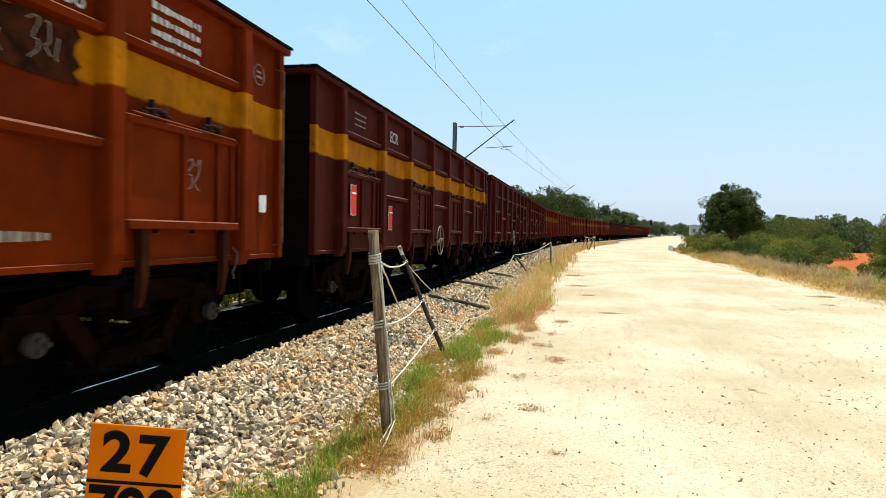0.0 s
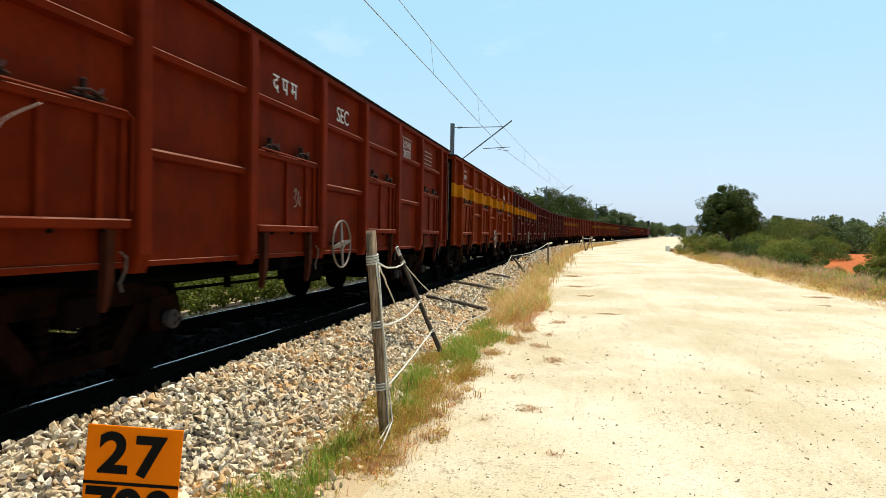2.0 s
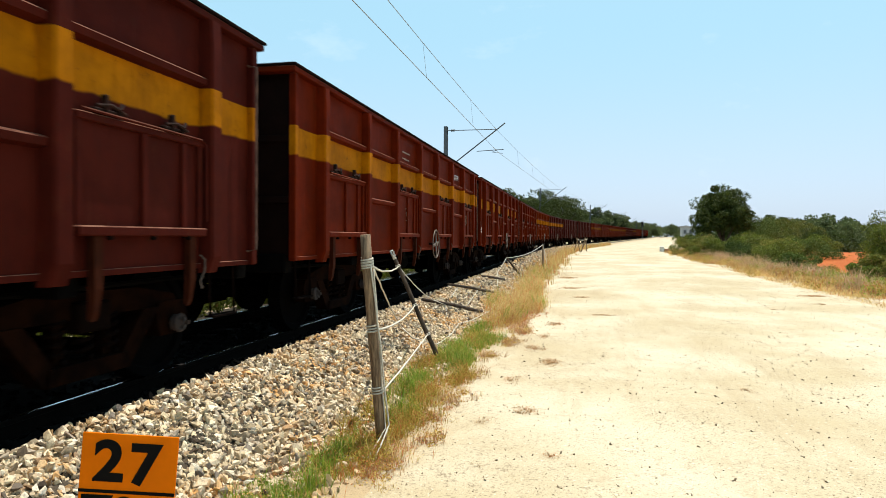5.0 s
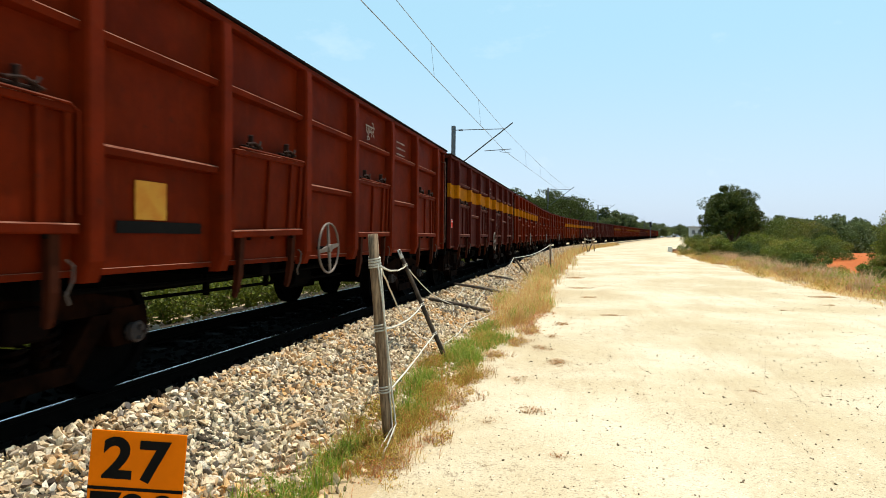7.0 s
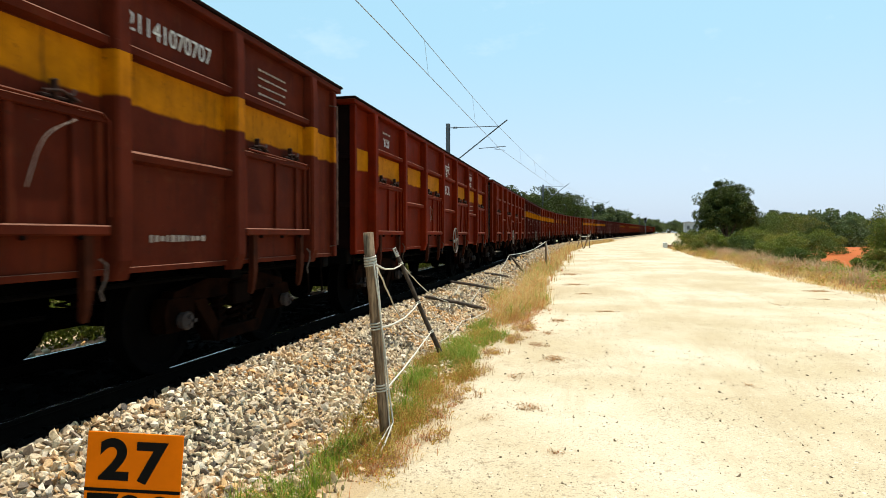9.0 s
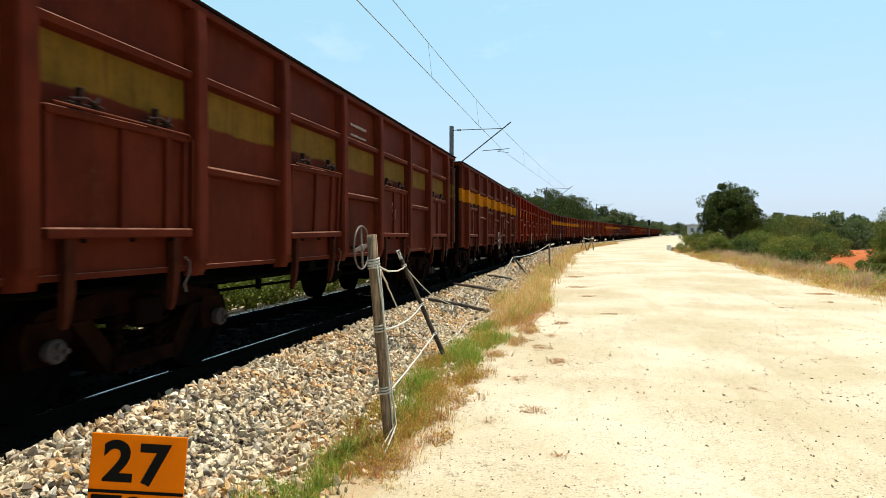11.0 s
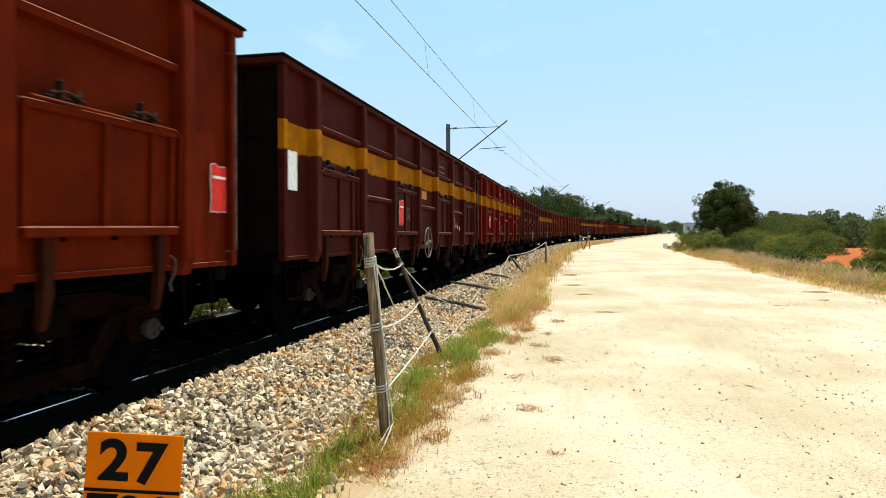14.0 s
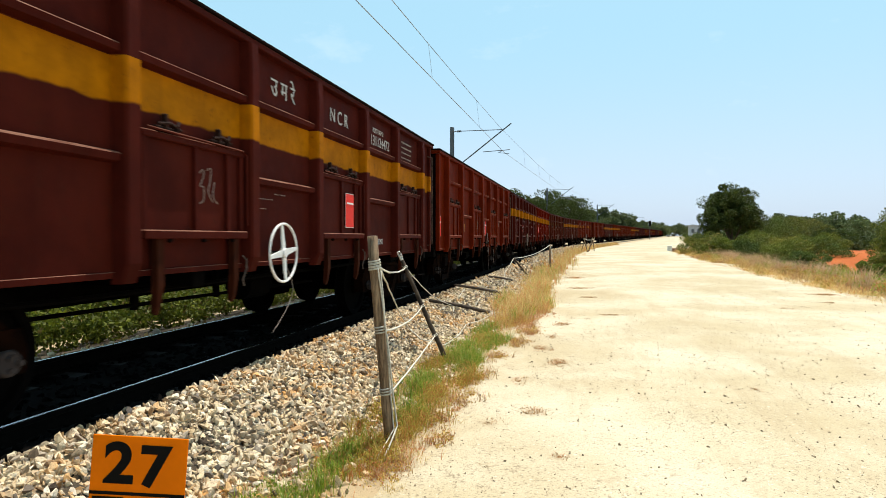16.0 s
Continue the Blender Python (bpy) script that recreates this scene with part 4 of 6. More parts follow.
        bars(wg, PANEL[2], 2.9, 0.5, 3, 0.05, 0.1)
        part("label_sheet", shared("label_d", flat_sheet(-0.05, 0.05, -0.06, 0.06, 0.3, 10), M_PAPER), M_PAPER, wg, "torn white paper label", (WALL + 0.004, ENDF, 1.68))
    elif k == -6:
        words(wg, "दपूमरे", PANEL[1], 2.83, 0.26)
        words(wg, "SECR", PANEL[1], 2.33, 0.26)
        words(wg, "211409", PANEL[2], 2.88, 0.17)
        words(wg, "19403", PANEL[2], 2.71, 0.17)
        bars(wg, PANEL[2], 3.01, 0.62, 1, 0.05)
        words(wg, "8-20", DOOR[0], 2.78, 0.14)
        bars(wg, DOOR[0], 2.95, 0.38, 2, 0.06, 0.1)
        scrawl(wg, DOOR[1] - 0.128, 1.72, 0.34, 21)
        bars(wg, PANEL[2] + 0.128, 2.1, 0.69, 3, 0.05, 0.12)
        part("label_sheet", shared("label_a", flat_sheet(-0.07, 0.07, -0.09, 0.09, 0.1, 4), M_PAPER), M_PAPER, wg, "small white paper label", (WALL + 0.004, ENDF + 0.064, 1.55))
    elif k == -7:
        words(wg, "21141070707", PANEL[2] - 0.077, 2.83, 0.18)
        bars(wg, DOOR[3], 2.95, 0.62, 4, 0.04, 0.08)
        bars(wg, PANEL[2], 1.25, 0.75, 1, 0.10, 0.1)
        bars(wg, PANEL[1] + 0.256, 1.72, 0.38, 1, 0.02)
    elif k == -8:
        bars(wg, PANEL[1], 2.85, 0.62, 2, 0.07, 0.14)
        part("label_sheet", shared("label_b", flat_sheet(-0.10, 0.10, -0.08, 0.08, 0.05, 5), M_PAPER), M_PAPER, wg, "white printed label", (WALL + 0.004, ENDR + 0.064, 1.5))
        scrawl(wg, DOOR[2], 1.7, 0.3, 22)
    elif k == -9:
        words(wg, "91403", PANEL[2] - 0.385, 2.82, 0.19)
        words(wg, "18746", PANEL[2] + 0.333, 2.82, 0.19)
        bars(wg, PANEL[2], 2.98, 0.75, 1, 0.06)
        words(wg, "द प म", DOOR[1], 2.84, 0.25)
        words(wg, "2-20", DOOR[0] - 0.128, 2.72, 0.14)
        bars(wg, DOOR[0] - 0.128, 2.9, 0.38, 2, 0.06, 0.1)
        poster(wg, DOOR[0] + 0.22, 1.72, 0.30, 0.44, None, 0.5, 11)
        poster(wg, DOOR[1] - 0.46, 1.66, 0.27, 0.42, None, 0.14, 12)
        poster(wg, PANEL[2] + 0.06, 1.53, 0.30, 0.42, WALL + 0.004, 0.12, 13)
        scrawl(wg, DOOR[1] + 0.359, 1.5, 0.25, 23)
        scrawl(wg, DOOR[3], 1.62, 0.46, 24)
        scrawl(wg, DOOR[3] + 0.32, 1.7, 0.2, 27)
    elif k == -10:
        poster(wg, PANEL[2] - 0.25, 1.58, 0.30, 0.44, WALL + 0.004, 0.28, 14)
        poster(wg, DOOR[1] - 0.36, 1.68, 0.29, 0.45, None, 0.16, 15)
        part("yellow_patch", shared("yellow_patch_a", flat_sheet(-0.29, 0.29, -0.085, 0.085, 0.02, 41), M_SIGN), SHARED["yellow"], wg, "painted yellow square", (WALL + 0.004, PANEL[1] - 0.16, 2.10))
        scrawl(wg, DOOR[1] + 0.21, 1.67, 0.28, 25)
        for i in range(3):
            part("paper_scrap", shared("scrap", flat_sheet(-0.03, 0.03, -0.07, 0.07, 0.6, 16), M_PAPER), M_PAPER, wg, "torn scrap of paper", (WALL + 0.004, PANEL[2] + 0.10 + 0.24 * i, 1.53 - 0.04 * i))
        part("label_sheet", shared("label_e", flat_sheet(-0.15, 0.15, -0.23, 0.23, 0.06, 17), M_PAPER), M_PAPER, wg, "tall white paper sheet", (WALL + 0.004, ENDR - 0.14, 2.01))
        bars(wg, DOOR[2], 2.85, 0.62, 2, 0.05, 0.12)
        bars(wg, ENDF, 1.9, 0.38, 4, 0.03, 0.09)
    elif k == -11:
        poster(wg, ENDF + 0.17, 1.70, 0.25, 0.44, WALL + 0.004, 0.14, 18)
        poster(wg, PANEL[1] + 0.29, 1.58, 0.28, 0.45, WALL + 0.004, 0.02, 19)
        part("yellow_patch", shared("yellow_patch_b", flat_sheet(-0.17, 0.17, -0.12, 0.12, 0.25, 42), M_SIGN), SHARED["faded_yellow"], wg, "faded yellow painted square", (WALL + 0.004, PANEL[0] - 0.18, 1.54))
        poster(wg, ENDR - 0.20, 1.54, 0.30, 0.45, WALL + 0.004, 0.1, 20)
        scrawl(wg, DOOR[1] + 0.20, 1.63, 0.30, 26)
        scrawl(wg, PANEL[2], 1.75, 0.3, 27)
        bars(wg, DOOR[3], 1.75, 0.56, 5, 0.03, 0.07)
    elif k == -12:
        words(wg, "उ म रे", PANEL[1] + 0.02, 2.86, 0.24)
        words(wg, "N C R", DOOR[2], 2.86, 0.22)
        words(wg, "21131124472", PANEL[2], 2.78, 0.19)
        words(wg, "BOST HSM2", PANEL[2], 2.94, 0.09)
        bars(wg, DOOR[3], 2.98, 0.62, 4, 0.05, 0.09)
        painted_ring(wg, ENDF - 0.026, 2.84)
        words(wg, "BOSTHSM2", PANEL[2] - 0.064, 1.22, 0.11)
        poster(wg, DOOR[2] + 0.205, 1.65, 0.29, 0.45, None, 0.02, 21)
        scrawl(wg, DOOR[1] + 0.154, 1.72, 0.34, 28)
        for y, z, w in ((-0.38, 1.68, 0.28), (-0.06, 1.74, 0.26), (-0.45, 1.58, 0.18)):
            bars(wg, PANEL[1] + y, z, w, 1, 0.02)


def cords(k, wg):
    """Loose cords and wires that trail from two of the wagons."""
    paths = {-12: [[(1.65, -0.19, 0.98), (1.69, -0.13, 0.75), (1.69, -0.28, 0.55), (1.71, -0.62, 0.35)]],
             -11: [[(1.63, -0.02, 1.36), (1.68, -0.22, 1.42), (1.69, -0.42, 1.26), (1.69, -0.46, 1.02), (1.69, -0.30, 0.86), (1.69, -0.10, 0.92), (1.68, -0.04, 1.15), (1.63, 0.02, 1.34)],
                   [(1.64, -0.02, 1.34), (1.67, -0.08, 1.0), (1.68, -0.12, 0.6), (1.68, -0.06, 0.25)],
                   [(1.63, 1.22, 1.0), (1.65, 1.28, 0.7), (1.65, 1.15, 0.42)]],
             -7: [[(1.63, 1.99, 2.0), (1.65, 1.73, 1.85), (1.65, 1.60, 1.55)]], -1: [[(1.63, -4.87, 2.0), (1.64, -5.13, 1.85), (1.64, -5.19, 1.7)]]}
    for path in paths.get(k, ()):
        bm = bmesh.new()
        tube(bm, smooth_path(path), 0.0028, 5)
        part("hanging_cord", bm, M_CHALK, wg, "pale loose hanging cord", smooth=True)


def smooth_path(pts, n=5):
    """Points of a smooth curve through the given ones."""
    pts = [Vector(p) for p in pts]
    out = []
    for i in range(len(pts) - 1):
        p0, p1, p2, p3 = pts[max(i - 1, 0)], pts[i], pts[i + 1], pts[min(i + 2, len(pts) - 1)]
        for j in range(n):
            t = j / n
            out.append(0.5 * (2 * p1 + (p2 - p0) * t + (2 * p0 - 5 * p1 + 4 * p2 - p3) * t * t + (3 * p1 - p0 - 3 * p2 + p3) * t ** 3))
    out.append(pts[-1])
    return out


def poster_colours():
    k = Mat("yellow_wagon_paint", 0.6)
    c = k.mix(k.ramp(k.noise(5, 5), 0.3, 0.7), (0.50, 0.23, 0.015), YELLOW)
    k.color(c)
    SHARED["yellow"] = k.m
    k = Mat("faded_yellow_paint", 0.7)
    k.color(k.mix(k.ramp(k.noise(14, 6, 0.75), 0.35, 0.62), (0.10, 0.022, 0.002), (0.34, 0.13, 0.006)))
    SHARED["faded_yellow"] = k.m


poster_colours()
CONSIST = {
    1: (PURPLE_BROWN, True, "purple-brown open box wagon with a yellow band and red notices"),
    0: (ORANGE_RED, True, "orange-red open box wagon with a yellow band and white numbers"),
    -1: (RED_BROWN, False, "red-brown weathered open box wagon without a band"),
    -2: (RED_BROWN, True, "red-brown open box wagon with a bright yellow band"),
    -3: (RED_BROWN, True, "red-brown open box wagon with a yellow band and chalk marks"),
    -4: (PURPLE_BROWN, True, "dark brown open box wagon with a yellow band"),
    -5: (RED_BROWN, False, "red-brown open box wagon with a painted yellow square"),
    -6: (RUBY_RED, True, "orange-red open box wagon with a faded yellow band"),
    -7: (GREY_BROWN, True, "worn grey-brown open box wagon with a yellow band"),
    -8: (GREY_BROWN, True, "faded grey-brown open box wagon with a dull patchy band"),
    -9: (DEEP_RED, True, "bright red open box wagon with a yellow band and notices"),
    -10: (PURPLE_BROWN, True, "purple-brown open box wagon with a yellow band and torn notices"),
    -11: (TAWNY_RED, False, "red-brown open box wagon without a band, with red notices"),
    -12: (PURPLE_BROWN, True, "dark purple-brown open box wagon with a bright yellow band"),
}
WHEEL_AT = {0: 0.24, -2: 0.31, -3: 0.36, -4: 0.31, -6: 0.38, -7: 0.10}
EXTRA = {0: dict(wear=0.25, dust=0.15), -6: dict(cover=0.72, wear=0.3, plain_posts=True, gap=(P[3], P[4])), -7: dict(wear=0.7, dust=0.5), -8: dict(plain_posts=True, band=(0.14, 0.070, 0.008), cover=0.85, dust=0.5, wear=0.6),
         -12: dict(wear=0.15, dust=0.08, wheel=M_PAPER), -10: dict(wear=0.25), -9: dict(wear=0.5, wheel=M_NEARBLACK), -11: dict(wheel=M_NEARBLACK), -2: dict(dust=0.2, plain_posts=True, gap=(P[3], P[4])), -5: dict(wear=0.3)}
TRAIN = []


def train():
    rnd = random.Random(5)
    for k in range(17, -15, -1):
        if k in CONSIST:
            base, band, label = CONSIST[k]
        else:
            base = rnd.choice((RED_BROWN, PURPLE_BROWN, DEEP_RED, RED_BROWN))
            band = rnd.random() < 0.3 and k != 2
            label = "red-brown open box wagon " + ("with a yellow band" if band else "without a band")
        near = k <= 2
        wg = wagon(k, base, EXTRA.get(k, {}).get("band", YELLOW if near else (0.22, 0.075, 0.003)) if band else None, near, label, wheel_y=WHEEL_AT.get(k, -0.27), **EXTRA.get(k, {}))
        dress(k, wg)
        cords(k, wg)
        TRAIN.append((k, wg, near))


train()


# ---- ballast ----
def stone_shapes(n, seed):
    rnd = random.Random(seed)
    out = []
    for _ in range(n):
        bm = bmesh.new()
        for _ in range(12):
            v = Vector((rnd.gauss(0, 1), rnd.gauss(0, 1), rnd.gauss(0, 1))).normalized() * rnd.uniform(0.85, 1.08)
            bm.verts.new((v.x * rnd.uniform(1.1, 1.45), v.y * 0.92, v.z * 0.56))
        r = bmesh.ops.convex_hull(bm, input=bm.verts)
        bmesh.ops.delete(bm, geom=[g for g in r["geom_interior"] if isinstance(g, bmesh.types.BMVert)], context="VERTS")
        bmesh.ops.triangulate(bm, faces=bm.faces)
        bm.verts.index_update()
        out.append((np.array([v.co[:] for v in bm.verts]), np.array([[v.index for v in f.verts] for f in bm.faces])))
        bm.free()
    return out


def turns(rng, n):
    q = rng.normal(size=(n, 4))
    q /= np.linalg.norm(q, axis=1)[:, None]
    w, x, y, z = q.T
    return np.stack([np.stack([1 - 2 * (y * y + z * z), 2 * (x * y - z * w), 2 * (x * z + y * w)], 1),
                     np.stack([2 * (x * y + z * w), 1 - 2 * (x * x + z * z), 2 * (y * z - x * w)], 1),
                     np.stack([2 * (x * z - y * w), 2 * (y * z + x * w), 1 - 2 * (x * x + y * y)], 1)], 1)


def scatter(name, spots, radii, shapes, material, rng):
    """One mesh of many loose pieces. spots: n x 3."""
    pick = rng.integers(0, len(shapes), len(spots))
    rot = turns(rng, len(spots))
    vs, fs, base = [], [], 0
    for i, (v, f) in enumerate(shapes):
        idx = np.nonzero(pick == i)[0]
        if not len(idx):
            continue
        p = np.einsum("nij,vj->nvi", rot[idx], v) * radii[idx][:, None, None] + spots[idx][:, None, :]
        vs.append(p.reshape(-1, 3))
        fs.append((f[None] + (np.arange(len(idx)) * len(v))[:, None, None]).reshape(-1, 3) + base)
        base += len(idx) * len(v)
    return mesh_arrays(name, np.concatenate(vs), np.concatenate(fs), material)


# dark sheet that gives the gaps between stones their shade
tagged(strip("ballast_bed", [-8.45, -7.3, -6.5, -5.6, -4.7, -3.86, -3.56, -3.25, -2.75, -2.39], ROAD_Y, M_BED, 0.012), "dark bed under the ballast, painting shade into the gaps between stones", "ballast bed", kind="structure")
# black strip that stands in for the train's shade on the bed
tagged(strip("oily_bed", [-6.0, -5.6, -4.7, -3.86, -3.56, -3.25], ROAD_Y, M_SHADE_BED, 0.018), "black bed between the rails, the train's shade put into its colour", "ballast bed", kind="structure")


def stones():
    rng = np.random.default_rng(4)
    shapes = stone_shapes(14, 3)
    pts, rad = [], []
    for w0, w1, y0, y1, step, r0, r1 in ((-3.25, -1.52, 0.6, 11.6, 0.032, 0.0165, 0.033), (-3.25, -1.56, 0.6, 11.6, 0.040, 0.020, 0.030), (-3.25, -1.58, 11.6, 26.0, 0.052, 0.024, 0.040), (-3.25, -1.63, 26.0, 96.0, 0.13, 0.05, 0.075),
                                         (-3.25, -1.52, -16.0, 0.6, 0.08, 0.034, 0.055), (-6.6, -6.05, -3.0, 33.0, 0.10, 0.03, 0.05)):
        nx, ny = int((w1 - w0) / step), int((y1 - y0) / step)
        gx, gy = np.meshgrid(np.arange(nx), np.arange(ny))
        ws = (w0 + (gx.ravel() + rng.uniform(-0.45, 1.45, nx * ny)) * step)
        yy = (y0 + (gy.ravel() + rng.uniform(-0.45, 1.45, nx * ny)) * step)
        # the toe of the shoulder thins out into the verge
        keep = rng.random(nx * ny) < np.interp(ws, (-1.98, -1.58), (1.0, 0.2)) if w1 > -2 else np.ones(nx * ny, bool)
        ws, yy = ws[keep], yy[keep]
        r = rng.uniform(r0, r1, len(ws)) * rng.choice((0.62, 0.9, 1.1, 1.35), len(ws))
        zz = np.array([land(a, b) for a, b in zip(ws, yy)]) + r * rng.uniform(-0.6, 1.0, len(ws))
        xx = ws + np.array([off(b) for b in yy])
        pts.append(np.stack([xx, yy, zz], 1))
        rad.append(r)
    tagged(new("ballast", scatter("ballast", np.concatenate(pts), np.concatenate(rad), shapes, M_STONE, rng)), "loose angular pale grey and tan ballast stones", "ballast", kind="stuff")
    # black stones up to the train's shadow edge, shade in their colour
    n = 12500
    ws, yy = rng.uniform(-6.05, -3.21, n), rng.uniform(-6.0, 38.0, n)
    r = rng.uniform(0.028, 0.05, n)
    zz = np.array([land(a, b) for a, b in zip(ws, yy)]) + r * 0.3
    tagged(new("oily_ballast", scatter("oily_ballast", np.stack([ws + [off(b) for b in yy], yy, zz], 1), r, shapes, M_SHADE_STONE, rng)), "ballast stones between the rails, blackened to stand in for the train's shade", "ballast", kind="stuff")
    # scattered pebbles on the lane
    n = 11000
    ws, yy = rng.uniform(-1.2, 8.3, n), 2.0 + 33 * rng.random(n) ** 1.6
    r = rng.uniform(0.003, 0.0075, n) * rng.choice((1, 1, 1, 1, 2.0), n)
    zz = np.array([land(a, b) for a, b in zip(ws, yy)]) + 0.012 + r * 0.3
    tagged(new("pebbles", scatter("pebbles", np.stack([ws + [off(b) for b in yy], yy, zz], 1), r, shapes[:4], M_GRIT, rng)), "small brown pebbles scattered on the sandy lane", "pebbles", kind="stuff")


stones()


# ---- distance sign ----
def distance_sign():
    sg = thing("distance_post", "orange enamel distance plate with black figures on a stake", "sign")
    c, right, up = Vector((-1.388, 1.727, 0.50)), Vector((0.968, 0.239, -0.062)).normalized(), Vector((0.02, 0.05, 1)).normalized()
    n = right.cross(up).normalized()
    up = n.cross(right)
    m = Matrix((right, up, n)).transposed().to_4x4()
    m.translation = c
    bm = bmesh.new()
    box(bm, -0.15, 0.15, -0.19, 0.16, -0.006, 0.0, 0.001, m)
    part("plate", bm, M_SIGN, sg)
    bm = bmesh.new()
    box(bm, -0.15, 0.15, -0.026, -0.016, 0.0, 0.0015, 0, m)
    part("dividing_line", bm, M_BLACK, sg)
    flip = Matrix(((0, 1, 0, 0), (0, 0, 1, 0), (1, 0, 0, 0), (0, 0, 0, 1)))
    for text, x, y, size in (("2", -0.062, 0.068, 0.175), ("7", 0.05, 0.062, 0.175), ("7", -0.095, -0.105, 0.175), ("0", -0.005, -0.108, 0.175), ("0", 0.09, -0.108, 0.175)):
        me = lettering(text, size, 0.0055)
        me.transform(m @ Matrix.Translation((x, y, 0.001)) @ Matrix.Diagonal((1.08, 1.0, 1.0, 1)) @ flip)
        part("figure", me, M_BLACK, sg, "black painted figure")
    bm = bmesh.new()
    foot = c - n * 0.025
    g = ground_at(foot.x, foot.y)
    tube(bm, [(foot.x - 0.02, foot.y + 0.02, g - 0.2), (foot.x, foot.y, c.z - 0.1), tuple(foot + up * 0.12)], 0.02, 8)
    part("stake", bm, M_GALV, sg)


distance_sign()


# ---- rope fence ----
def pole(name, foot, head, r0, r1, label, timber=None):
    ps = thing(name, label, "fence post", "posts of the rope fence", at=None)
    a, b = Vector(foot), Vector(head)
    bm = bmesh.new()
    pts = []
    for i in range(7):
        f = i / 6
        p = a.lerp(b, f)
        p += Vector((noise.noise(p * 3.0), noise.noise(p * 3.0 + Vector((5, 0, 0))), 0)) * 0.012
        pts.append(p)
    tube(bm, pts, r0, 10, r1)
    part("timber", bm, timber or M_WOOD, ps, smooth=True)
    return ps


def bind(ps, foot, head, f, r, turns_=4):
    """A few turns of rope round a post."""
    a, b = Vector(foot), Vector(head)
    p, d = a.lerp(b, f), (b - a).normalized()
    u = d.cross(Vector((0, 1, 0))).normalized()
    v = d.cross(u)
    pts = [p + d * (0.014 * i / 14 - 0.01) * 1.6 + (u * math.cos(i * 2 * math.pi / 14) + v * math.sin(i * 2 * math.pi / 14)) * r for i in range(14 * turns_ + 1)]
    bm = bmesh.new()
    tube(bm, pts, 0.007, 5)
    part("binding", bm, M_ROPE, ps, "wound pale rope binding", smooth=True)


def rope(points, sag=0.0, r=0.008):
    pts = []
    for a, b in zip(points[:-1], points[1:]):
        a, b = Vector(a), Vector(b)
        for i in range(8):
            f = i / 8
            p = a.lerp(b, f)
            p.z -= sag * 4 * f * (1 - f)
            pts.append(p + Vector((noise.noise(p * 6), noise.noise(p * 6 + Vector((3, 1, 0))), noise.noise(p * 7))) * 0.008)
    pts.append(Vector(points[-1]))
    bm = bmesh.new()
    tube(bm, pts, r, 6)
    ob = new("rope", bm_mesh("rope", bm, M_ROPE, True))
    return tagged(ob, "slack pale rope strung between fence posts", "rope", "ropes of the fence")


